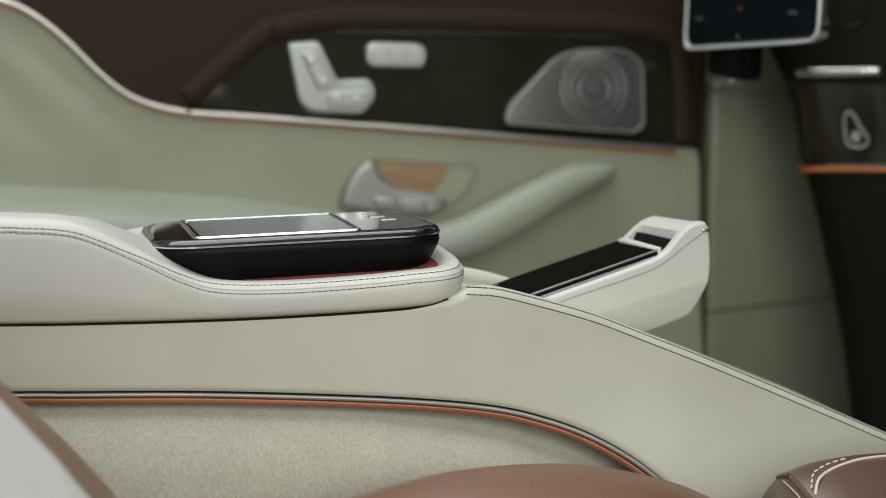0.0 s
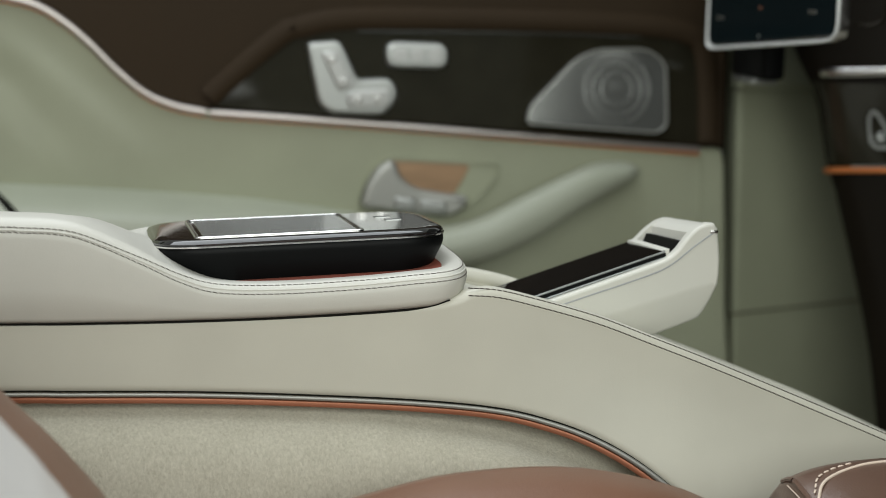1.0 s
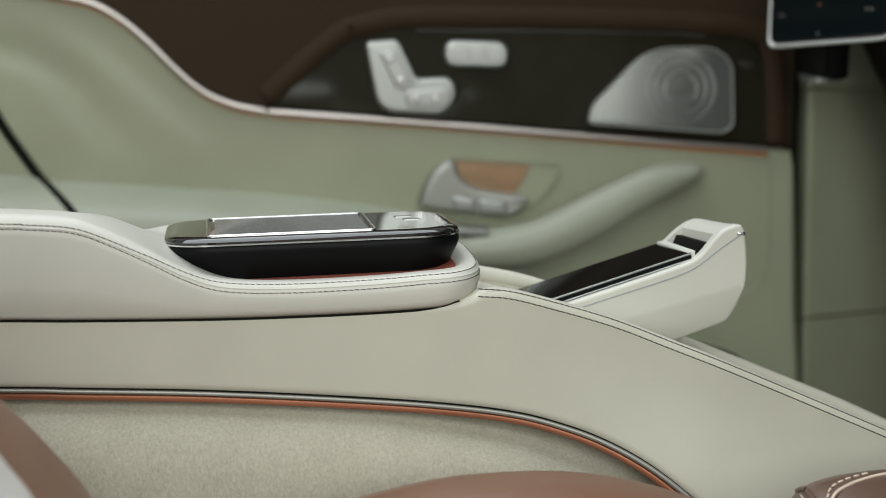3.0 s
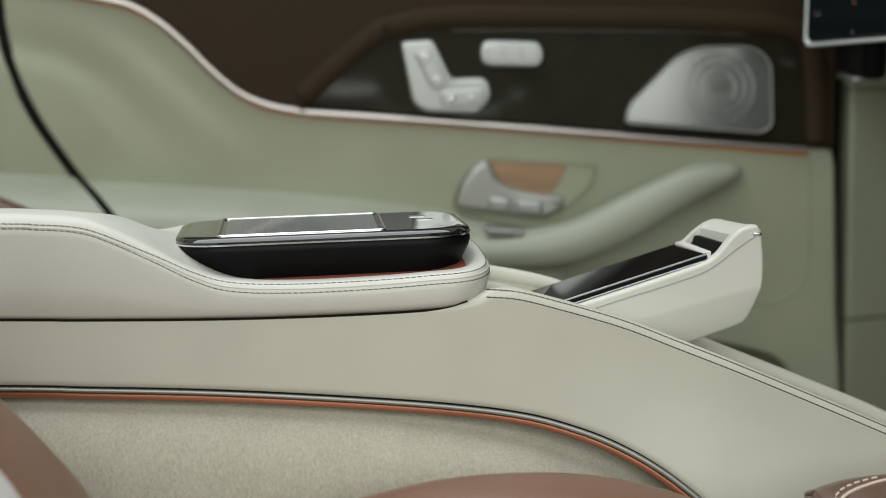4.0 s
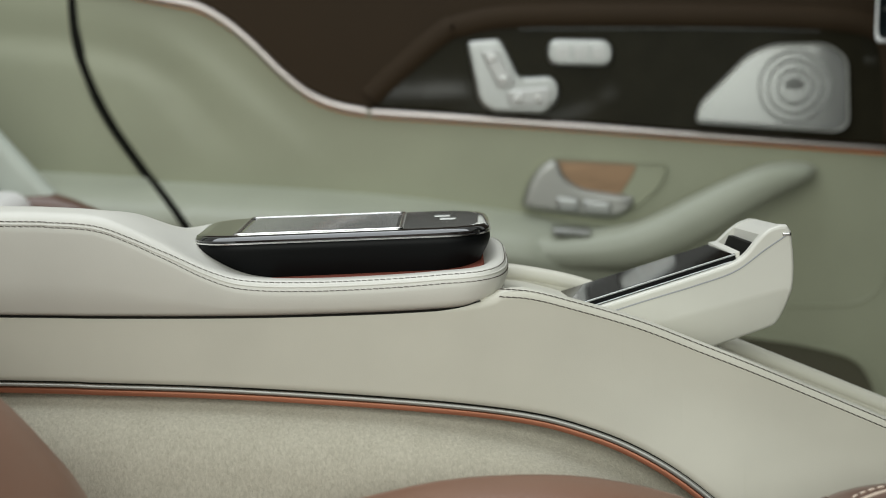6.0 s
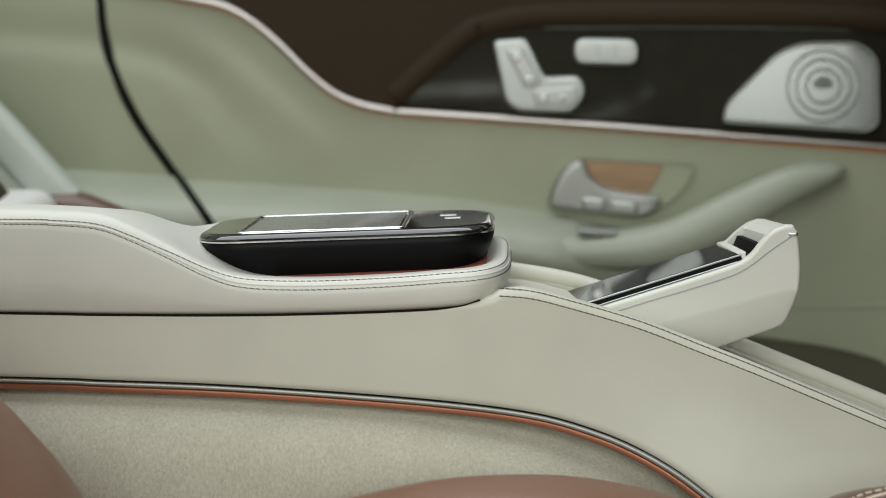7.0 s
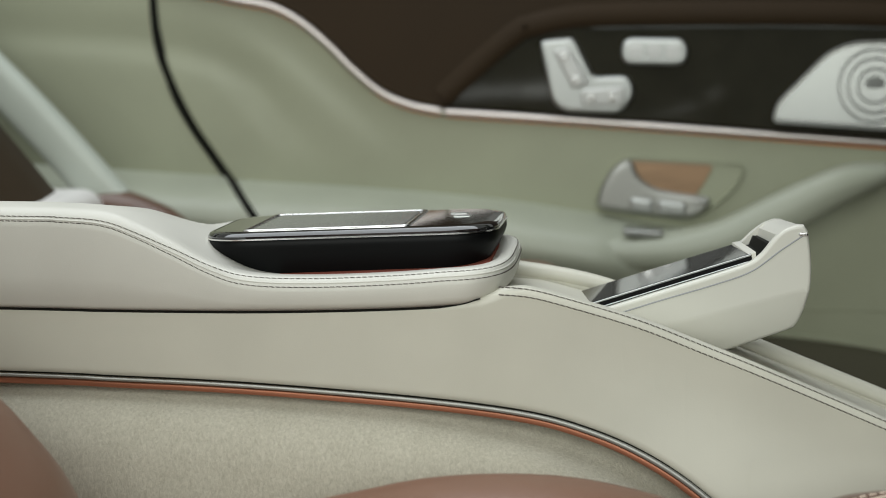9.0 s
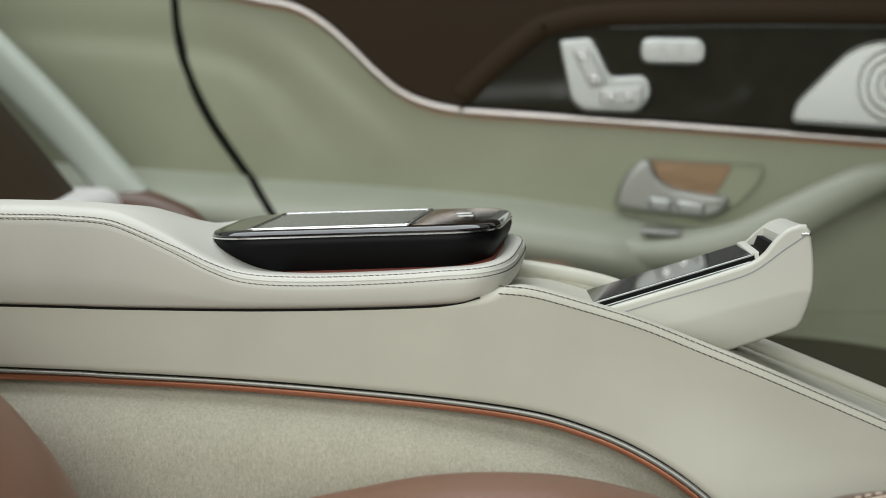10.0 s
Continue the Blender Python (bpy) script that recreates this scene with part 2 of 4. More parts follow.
# ---- centre console ----
SEAM = [(-0.80, 0.588), (-0.34, 0.5845), (-0.26, 0.5836), (-0.165, 0.5838), (-0.086, 0.5860), (-0.032, 0.5892), (-0.012, 0.5934), (0.0, 0.600)]
EDGE = [(0.0, 0.600), (0.020, 0.5983), (0.043, 0.5928), (0.090, 0.5790), (0.132, 0.5627), (0.174, 0.5460), (0.240, 0.5182), (0.316, 0.4855), (0.42, 0.440), (0.56, 0.375), (0.75, 0.27)]
TRIM = [(-0.80, 0.548), (-0.34, 0.541), (-0.26, 0.539), (-0.183, 0.5365), (-0.106, 0.532), (-0.031, 0.5260), (0.025, 0.5187), (0.060, 0.5098), (0.088, 0.4992), (0.115, 0.4845), (0.140, 0.466), (0.168, 0.441), (0.205, 0.400), (0.255, 0.33)]


def flat(line):
    return [(v.x, v.z) for v in line]


def xz(points, y, n=10):
    return curve([(x, y, z) for x, z in points], n)


def swell(x, z):
    """How far the flank swells outwards, low down and ahead."""
    def soft(a):
        a = min(1.0, max(0.0, a))
        return a * a * (3 - 2 * a)
    return -0.018 * soft((x - 0.0) / 0.16) * soft((edge_z(x) - z - 0.02) / 0.09)


edge_z = height([SEAM[0], SEAM[1], (-0.165, 0.5845)] + EDGE)


def gridded(bm, xs, zs):
    """Cuts a slab along lines of equal x and z, so that it can be shaped."""
    for axis, values in ((0, xs), (2, zs)):
        for v in values:
            co, no = [0, 0, 0], [0, 0, 0]
            co[axis], no[axis] = v, 1
            bmesh.ops.bisect_plane(bm, geom=bm.verts[:] + bm.edges[:] + bm.faces[:], plane_co=co, plane_no=no)
    return bm


def centre_console():
    root = thing("centre_console", "cream leather centre console sloping down with copper trim and carpeted flank", "console")
    crest = [(x, z + 0.0036) for x, z in EDGE[1:]]
    top = flat(xz([(x, z + 0.0050) for x, z in SEAM[:5]] + [(-0.040, 0.5930), (-0.018, 0.5948), (-0.006, 0.5978), (0.001, 0.6008), (0.010, 0.6021)] + crest, 0))
    low = flat(xz(TRIM, 0))
    outline = top + [(0.75, 0.13), (0.30, 0.13)] + low[::-1]
    bm = plate(outline, 0.0, 0.012, 0.0055, 7)
    gridded(bm, np.arange(-0.04, 0.42, 0.02), np.arange(0.32, 0.58, 0.02))
    for v in bm.verts:
        if v.co.y < 0.0118:
            v.co.y += swell(v.co.x, v.co.z)
    part("side_panel", bm, CREAM, root)
    # deck between the flanks, sunk below the stitched edge
    rings = []
    edge = xz(EDGE, 0)
    for p in xz([(-0.80, 0.580), (-0.10, 0.585)], 0) + edge:
        rings.append([(p.x, 0.0105, p.z - 0.0005), (p.x, 0.020, p.z - 0.006), (p.x, 0.15, p.z - 0.017), (p.x, 0.15, p.z - 0.05), (p.x, 0.0105, p.z - 0.05)])
    part("deck", loft(rings), CREAM, root)
    far = [(-0.80, 0.592), (-0.55, 0.593), (-0.35, 0.594), (-0.20, 0.5945), (-0.12, 0.5945), (-0.06, 0.5935), (-0.009, 0.590), (0.057, 0.579), (0.115, 0.5575), (0.175, 0.533), (0.263, 0.4975), (0.33, 0.469), (0.45, 0.41), (0.75, 0.25)]
    part("far_panel", plate(flat(xz(far, 0)) + [(0.75, 0.13), (-0.80, 0.13)], 0.146, 0.172, 0.004), CREAM, root)
    part("edge_rail", sweep(xz(far, 0.152), 0.0062, 0.0075, 12), CREAM, root, "rounded leather-wrapped rail")
    # metal strip and copper strip along the carpet
    line = xz(TRIM, 0, 14)
    part("chrome_strip", sweep([(p.x, 0.0005 + swell(p.x, p.z), p.z - 0.0008) for p in line], 0.0016, 0.0017, 12, taper=lambda t: 0.62 + 0.62 * t, square=3), DULL, root, "thin dull brushed metal strip")
    down = []
    for i, p in enumerate(line):
        t = (line[min(i + 1, len(line) - 1)] - line[max(i - 1, 0)]).normalized()
        n = Vector((t.z, 0, -t.x))
        down.append((p.x + n.x * 0.0049, 0.0028 + swell(p.x, p.z), p.z + n.z * 0.0049))
    part("strip_gap", sweep([(p.x, 0.0018 + swell(p.x, p.z), p.z + 0.0011) for p in line], 0.00055, 0.0008, 8), GAP_BLACK, root)
    part("copper_strip", sweep(down, 0.0022, 0.0022, 10, square=3), COPPER, root, "copper accent strip")
    # black rod stands for the shade in the seam below the lid
    part("seam_shadow_gap", sweep([(p.x, 0.0004 + 0.04 * max(0.0, p.x + 0.040), p.z + 0.0009 + 0.03 * max(0.0, p.x + 0.040)) for p in xz(SEAM[:-1], 0)], 0.0009, 0.0011, 8, taper=lambda t: 1.0 - 0.45 * max(0.0, (t - 0.8) / 0.2)), GAP_BLACK, root)
    # stitched double seam along the sloping edge
    for off, y in ((-0.0016, -0.0002), (0.0030, 0.0024)):
        row = [(p.x, y, p.z + off) for p in edge if p.x > 0.001]
        tagged(part("stitching", stitches(row, (0, -0.6, 0.8)), THREAD, root, "dark double stitching"), kind="stuff")
    # carpet: drops behind the strip, then bulges outwards
    rings = []
    for p, d in zip(line, down):
        drop = Vector((d[0] - p.x, 0, d[2] - p.z)).normalized()
        ring = []
        deep = 0.004 + 0.015 * min(1.0, max(0.0, (p.x + 0.06) / 0.12))
        for s, y in ((0.002, 0.014 + deep), (0.008, 0.013 + deep), (0.0125 + deep * 0.5, 0.004 + deep * 0.4), (0.020 + deep * 0.4, -0.006), (0.032, -0.015), (0.05, -0.021), (0.075, -0.024), (0.11, -0.026), (0.2, -0.028), (0.36, -0.028)):
            q = p + drop * s
            ring.append((max(q.x, -0.80) if s < 0.1 else p.x + drop.x * 0.1, y + swell(p.x, p.z), max(0.125, q.z)))
        rings.append(ring)
    part("carpet_panel", loft(rings, closed=False), CARPET, root, "beige looped carpet", smooth=80)
    return root


centre_console()

# ---- armrest lid ----
LID = [(-0.80, 0.657), (-0.34, 0.6535), (-0.295, 0.6528), (-0.262, 0.6505), (-0.240, 0.6430), (-0.215, 0.6305), (-0.190, 0.6170), (-0.166, 0.6095), (-0.125, 0.6080), (-0.068, 0.6105), (-0.022, 0.6145), (0.004, 0.6170)]
lid_top, lid_seam = height(LID), height([(x, z) for x, z in SEAM[:-1]] + [(0.004, 0.5995)])


NOSE_X, NOSE_LONG, MID = -0.036, 0.044, 0.079


def lid_flank(x):
    """The near half of a section of the armrest, from the bottom edge to the middle: offsets from the middle, and heights."""
    zt, zb = lid_top(x), lid_seam(x) + 0.0018
    sink = 1 / (1 + math.exp(-(x + 0.212) / 0.010))
    r = 0.013 - 0.0038 * sink
    half = 0.082
    side = [(-half + 0.0030, zb), (-half + 0.0006, zb + 0.003), (-half - 0.0003, zb + 0.4 * (zt - zb - r)), (-half, zt - r)]
    steep = ((0.0002, 0.0076), (0.0008, 0.0060), (0.0017, 0.0044), (0.0028, 0.0029), (0.0042, 0.0015), (0.0062, 0.0005), (0.0090, 0.0))
    for k, (d, h) in enumerate(steep, 1):
        a = math.pi / 2 * k / 7
        side.append((-half + (1 - sink) * 0.013 * (1 - math.cos(a)) + sink * d, zt - (1 - sink) * 0.013 * (1 - math.sin(a)) - sink * h))
    side += [(-half * 0.76, zt + 0.0006 - 0.0012 * sink), (-half * 0.68, zt + 0.001 - 0.0050 * sink), (-half * 0.2, zt + 0.0018 - 0.0068 * sink)]
    return side, sink


def lid_ring(x):
    """One whole section: the high part falls away towards the far side."""
    side, sink = lid_flank(x)
    zb = side[0][1]
    fall = lambda y: (1 - sink) * 0.25 * (math.hypot(max(0.0, y + 0.060), 0.012) - 0.012)
    here = lid_top(x)

    def lag(y):
        """The step down to the cradle starts later behind the near edge."""
        k = min(1.0, max(0.0, (y + 0.064) / 0.042))
        return max(0.0, lid_top(x - 0.015 * k * k * (3 - 2 * k)) - here)

    return [(x, MID + y, z - fall(y) + lag(y)) for y, z in side] + [(x, MID - y, max(zb, z - fall(-y) + lag(-y))) for y, z in side[::-1]]


def nose_flank(angle):
    """The same flank, swung round the front end of the armrest; the foot of the nose recedes."""
    side, _ = lid_flank(NOSE_X)
    zb, zt = side[0][1], side[3][1]
    c, q = math.cos(angle), math.sin(angle)
    px = NOSE_LONG * abs(q) ** (2 / 3.4)
    py = math.copysign(abs(c) ** (2 / 3.4), c)
    out = []
    for y, z in side:
        k = min(1.0, max(0.0, (zt - z) / (zt - zb)))
        f = -y / 0.082
        x = NOSE_X + px * f * (1 - 0.13 * k ** 1.8)
        lift = (x - NOSE_X) * 0.07 if k < 1e-6 else (x - NOSE_X) * (0.07 * (1 - k) + 0.10 * k)
        out.append(Vector((x, MID - 0.082 * f * py, z + lift)))
    return out


def armrest():
    root = thing("armrest", "cream leather padded armrest lid with dark double stitching", "armrest")
    xs = list(np.linspace(-0.80, -0.30, 12)) + list(np.linspace(-0.29, NOSE_X, 66))
    bm = loft([lid_ring(float(x)) for x in xs], caps=False)
    turns = [math.pi * k / 40 for k in range(41)]
    centre = Vector((NOSE_X, MID, lid_flank(NOSE_X)[0][-1][1]))
    foot = Vector((NOSE_X, MID, lid_flank(NOSE_X)[0][0][1]))
    rows = [[bm.verts.new(p) for p in [foot, *nose_flank(a), centre]] for a in turns]
    for a, b in zip(rows, rows[1:]):
        for i in range(len(a) - 1):
            bm.faces.new((a[i], a[i + 1], b[i + 1], b[i]))
    bmesh.ops.remove_doubles(bm, verts=bm.verts[:], dist=1e-5)
    part("lid", bm, CREAM_TOP, root, smooth=60)

    def at_fall(ring, fall):
        """The point of a flank that lies this far below its shoulder's top."""
        top = ring[10].z
        for a, b in zip(ring[2:10], ring[3:11]):
            if a.z <= top - fall <= b.z:
                return a.lerp(b, (top - fall - a.z) / max(1e-9, b.z - a.z))
        return ring[10].copy()

    def fade(x):
        return 1 / (1 + math.exp(-(x + 0.212) / 0.012))

    def row(left, right, out):
        pts = [at_fall([Vector(p) for p in lid_ring(float(x))[:14]], left + (right - left) * fade(x)) + Vector((0, -out, out)) for x in np.linspace(-0.60, NOSE_X, 260)]
        for a in turns[1:36]:
            d = Vector((math.sin(a), -math.cos(a), 1.0)) * out
            pts.append(at_fall(nose_flank(a), right) + d)
        return pts

    # two sewn rows on the shoulder with a welt between them, round the nose
    for left, right in ((0.0088, 0.0060), (0.0058, 0.0010)):
        tagged(part("stitching", stitches(row(left, right, 0.0001), (0, -0.6, 0.8)), THREAD, root, "dark double stitching"), kind="stuff")
    part("welt", sweep(row(0.0073, 0.0034, -0.0003), 0.0009, 0.0009, 8), CREAM_TOP, root)
    # rust-coloured liner of the cradle for the tablet
    outline = rounded([(-0.192, 0.0235), (-0.0088, 0.0235), (-0.0088, 0.150), (-0.192, 0.150)], 0.026, 8)
    bm = slab(outline, 0.5960, 0.6066, 0.0012)
    for v in bm.verts:
        v.co.z += 0.045 * (v.co.x + 0.10) + 0.10 * max(0.0, v.co.x + 0.030)
    part("cradle_liner", bm, LINER, root, "rust-coloured felt cradle liner")
    return root


armrest()


# ---- tablet ----
def tablet():
    root = thing("tablet", "black control tablet with a chrome rim docked in the armrest", "tablet")
    tilt = pose(-0.105, 0.098, 0.6320, -2.6, -2.2, 0)
    L, W = 0.101, 0.066

    def ring(inset, z, r=0.036, end=0.0):
        a, c, b = L - inset - 0.75 * end, L - inset - 0.25 * end, W - inset
        return [(p[0], p[1], z) for p in rounded([(-a, -b), (c, -b), (c, b), (-a, b)], r - inset * 0.6, 8)]

    def add(name, bm, stuff, label="", parent=root, smooth=40):
        bm.transform(tilt)
        return part(name, bm, stuff, parent, label, smooth)

    add("case", loft([ring(0.007, -0.034, end=0.0205), ring(0.005, -0.0270, end=0.0145), ring(0.003, -0.0195, end=0.0070), ring(0.0012, -0.0140, end=0.0026), ring(0.0004, -0.0100, end=0.0004), ring(0.0006, -0.0075), ring(0.0012, -0.0062)]), PLASTIC, "matt black tapered case")
    add("rim", loft([ring(0.0012, -0.0060), ring(0.0, -0.0055), ring(0.0, -0.0046), ring(0.0010, -0.0041)]), CHROME, "thin chrome rim")
    add("glass", loft([ring(0.0008, -0.0041), ring(0.0006, -0.0030), ring(0.0020, -0.0012), ring(0.0050, -0.0003), ring(0.0090, 0.0), ring(0.0096, 0.0)]), GLASS, "glossy dark glass top")
    frame_out = [(-0.072, -0.056), (0.042, -0.056), (0.042, 0.054), (-0.072, 0.054)]
    add("screen", slab(rounded([(-0.066, -0.051), (0.037, -0.051), (0.037, 0.049), (-0.066, 0.049)], 0.003), -0.0005, 0.0006, 0), SCREEN, "switched-off screen, its pale reflection put into the grey")
    def edge(inset, z):
        (x0, y0), (x1, y1) = frame_out[0], frame_out[2]
        return [(p[0], p[1], z) for p in rounded([(x0 + inset, y0 + inset), (x1 - inset, y0 + inset), (x1 - inset, y1 - inset), (x0 + inset, y1 - inset)], 0.005 - inset * 0.6, 5)]

    add("screen_frame", loft([edge(0.0, -0.0003), edge(0.0, 0.0006), edge(0.0006, 0.0011), edge(0.0022, 0.0011), edge(0.0028, 0.0006), edge(0.0028, -0.0003)], caps=False), CHROME, "bright chrome screen frame")
    for x, y in ((0.0680, 0.0230), (0.0720, 0.0025)):
        add("button", slab(rounded([(x - 0.0060, y - 0.0045), (x + 0.0060, y - 0.0045), (x + 0.0060, y + 0.0045), (x - 0.0060, y + 0.0045)], 0.0010), -0.0003, 0.0004, 0.0002), SATIN, "small silver touch key")
    return root


tablet()


# ---- phone tray that rises out of the console ----
def phone_tray():
    root = thing("phone_tray", "cream phone tray tilted up out of the console", "tray")
    upper = [(0.020, 0.5595), (0.074, 0.5775), (0.120, 0.5925), (0.146, 0.6012), (0.163, 0.6075), (0.1715, 0.6135), (0.1785, 0.6225), (0.186, 0.6300), (0.1945, 0.6335)]
    line = flat(xz(upper, 0, 6))
    front = [(0.1995, 0.6332), (0.2022, 0.6295), (0.2042, 0.6150), (0.2050, 0.6050), (0.2049, 0.5950), (0.2042, 0.5880), (0.2015, 0.5755), (0.1985, 0.5665), (0.1955, 0.5612), (0.1900, 0.5585), (0.152, 0.5440), (0.05, 0.505), (0.01, 0.50)]

    def taper(bm):
        """The lower flank leans inwards below a soft crease."""
        for k in (0.0, 0.004):
            bmesh.ops.bisect_plane(bm, geom=bm.verts[:] + bm.edges[:] + bm.faces[:], plane_co=(0.16, 0, 0.5765 + k), plane_no=(-0.27, 0, 0.96))
        for v in bm.verts:
            below = max(0.0, 0.5765 + 0.281 * (v.co.x - 0.16) - v.co.z)
            v.co.y += below * (0.55 if v.co.y < 0.109 else -0.55)
        return bm

    def lean(bm):
        """The head of the tray falls away towards the far side."""
        for v in bm.verts:
            v.co.z -= min(1.0, max(0.0, (v.co.z - 0.607) / 0.022)) * 0.0055 * (v.co.y - 0.0735) / 0.0715
            v.co.x -= min(1.0, max(0.0, (v.co.x - 0.120) / 0.03)) * 0.0105 * (v.co.y - 0.0735) / 0.0715
        return bm

    part("near_wall", taper(plate(line + front, 0.0735, 0.0815, 0.0022, 4)), SHELL, root)
    bm = taper(plate(line + front, 0.0, 0.008, 0.0022, 4))
    for v in bm.verts:
        v.co.y = 0.1450 - v.co.y
    part("far_wall", lean(bm), SHELL, root)
    inner = [(0.030, 0.510), (0.150, 0.5495), (0.1890, 0.5630), (0.1935, 0.5665), (0.2040, 0.5930), (0.2046, 0.6050), (0.2018, 0.6295), (0.1993, 0.6330), (0.1945, 0.6333), (0.1875, 0.6308), (0.1830, 0.6265), (0.1815, 0.6000), (0.145, 0.590), (0.02, 0.54)]
    part("front_cap", lean(taper(gridded(plate(inner, 0.0808, 0.1378, 0), [], np.arange(0.545, 0.632, 0.006)))), SHELL, root)
    # the hole's darkness is painted: a black block fills it
    part("slot", lean(plate([(0.1580, 0.596), (0.1813, 0.604), (0.1822, 0.6195), (0.1785, 0.6195), (0.1760, 0.6110), (0.1690, 0.6105)], 0.0818, 0.1368, 0)), GAP_BLACK, root, "slot behind the phone filled with a black block")
    part("bridge", lean(plate([(0.1640, 0.6080), (0.1645, 0.6128), (0.1697, 0.6142), (0.1697, 0.6080)], 0.0812, 0.1374, 0.0004)), SHELL, root)
    part("accent_line", sweep(curve([(x, 0.0734, z) for x, z in ((0.060, 0.5665), (0.100, 0.5800), (0.140, 0.5925), (0.165, 0.6020), (0.185, 0.6170), (0.2015, 0.6285))], 8), 0.0006, 0.0004, 6), GREYLINE, root, "thin grey accent line")
    part("front_clip", box(0.1960, 0.2022, 0.0724, 0.0745, 0.6262, 0.6288, 0.0008), CHROME, root, "small chrome mark")
    return root


def phone():
    root = thing("phone", "black phone lying face up in the tray", "phone")
    slope = lambda x, h: (x, 0.6080 + 0.325 * (x - 0.152) + h)
    def skew(bm):
        for v in bm.verts:
            if v.co.x > 0.12:
                v.co.x -= 0.0105 * (v.co.y - 0.0735) / 0.0715
                v.co.z -= 0.0034 * (v.co.y - 0.0735) / 0.0715
        return bm

    part("phone_body", skew(plate([slope(0.030, 0.0), slope(0.1665, 0.0), slope(0.1675, -0.0065), slope(0.030, -0.0065)], 0.0800, 0.1395, 0.001)), PLASTIC, root)
    part("phone_glass", skew(plate([slope(0.030, 0.0008), slope(0.1660, 0.0008), slope(0.1660, 0.0002), slope(0.030, 0.0002)], 0.0810, 0.1390, 0)), PHONE, root, "glossy black glass")
    part("phone_edge", sweep([Vector((0.032, 0.0800, slope(0.032, 0)[1])).lerp(Vector((0.165, 0.0800, slope(0.165, 0)[1])), k / 6) for k in range(7)], 0.0007, 0.0006, 8), SATIN, root, "bright metal edge")
    part("phone_edge", sweep([Vector((0.032, 0.0797, slope(0.032, -0.0042)[1])).lerp(Vector((0.163, 0.0797, slope(0.163, -0.0042)[1])), k / 6) for k in range(7)], 0.0005, 0.0005, 8), SATIN, root, "lower metal edge")
    return root


phone_tray()
phone()

# ---- far door ----
FACE = 0.705
CHROME_LINE = [(-0.412, 0.7890), (-0.375, 0.7835), (-0.331, 0.7740), (-0.291, 0.7660), (-0.262, 0.7510), (-0.234, 0.7280), (-0.205, 0.6990), (-0.177, 0.6765), (-0.148, 0.6640), (-0.116, 0.6575)]
STRAIGHT = [(-0.112, 0.6570), (0.05, 0.6460), (0.22, 0.6335), (0.420, 0.6190)]
GAP = [(-0.425, 1.0), (-0.420, 0.85), (-0.418, 0.773), (-0.411, 0.713), (-0.386, 0.653), (-0.351, 0.599), (-0.315, 0.547), (-0.27, 0.47), (-0.24, 0.38), (-0.23, 0.13)]


gap_line = xz(GAP, 0, 8)
gap_x = lambda z: float(np.interp(z, [p.z for p in gap_line][::-1], [p.x for p in gap_line][::-1]))


FOLDS = [
    (0.0034, 0.024, 0.011, [(-0.80, 0.745), (-0.62, 0.741), (-0.517, 0.733), (-0.425, 0.726), (-0.356, 0.709), (-0.310, 0.685), (-0.282, 0.655), (-0.259, 0.626), (-0.236, 0.591)]),
    (0.0016, 0.020, 0.009, [(-0.345, 0.687), (-0.311, 0.661), (-0.288, 0.632), (-0.265, 0.603)]),
    (0.0026, 0.024, 0.012, [(-0.331, 0.754), (-0.280, 0.725), (-0.235, 0.685), (-0.189, 0.644), (-0.155, 0.612)]),
]


def relief(x, z):
    """How deep the soft folds of the leather sink at a place of the door."""
    deep = 0.0
    for depth, above, below, pts in FOLDS:
        best, side, end = 9.0, 1.0, 1.0
        for i, ((ax, az), (bx, bz)) in enumerate(zip(pts, pts[1:])):
            ux, uz = bx - ax, bz - az
            raw = ((x - ax) * ux + (z - az) * uz) / (ux * ux + uz * uz)
            k = min(1.0, max(0.0, raw))
            d = math.hypot(x - ax - k * ux, z - az - k * uz)
            if d < best:
                best, side = d, ux * (z - az) - uz * (x - ax)
                run = (i + k) / (len(pts) - 1)
                end = min(1.0, run * 3.0 + 0.15, (1 - run) * 2.2)
        deep += depth * end * math.exp(-(best / (above if side > 0 else below)) ** 2)
    return deep


def folded(bm, face, x0, x1):
    """Sinks the folds into the front of a slab."""
    gridded(bm, np.arange(x0, x1, 0.009), np.arange(0.585, 0.790, 0.009))
    for v in bm.verts:
        if v.co.y < face + 0.003:
            v.co.y += relief(v.co.x, v.co.z)
    return bm


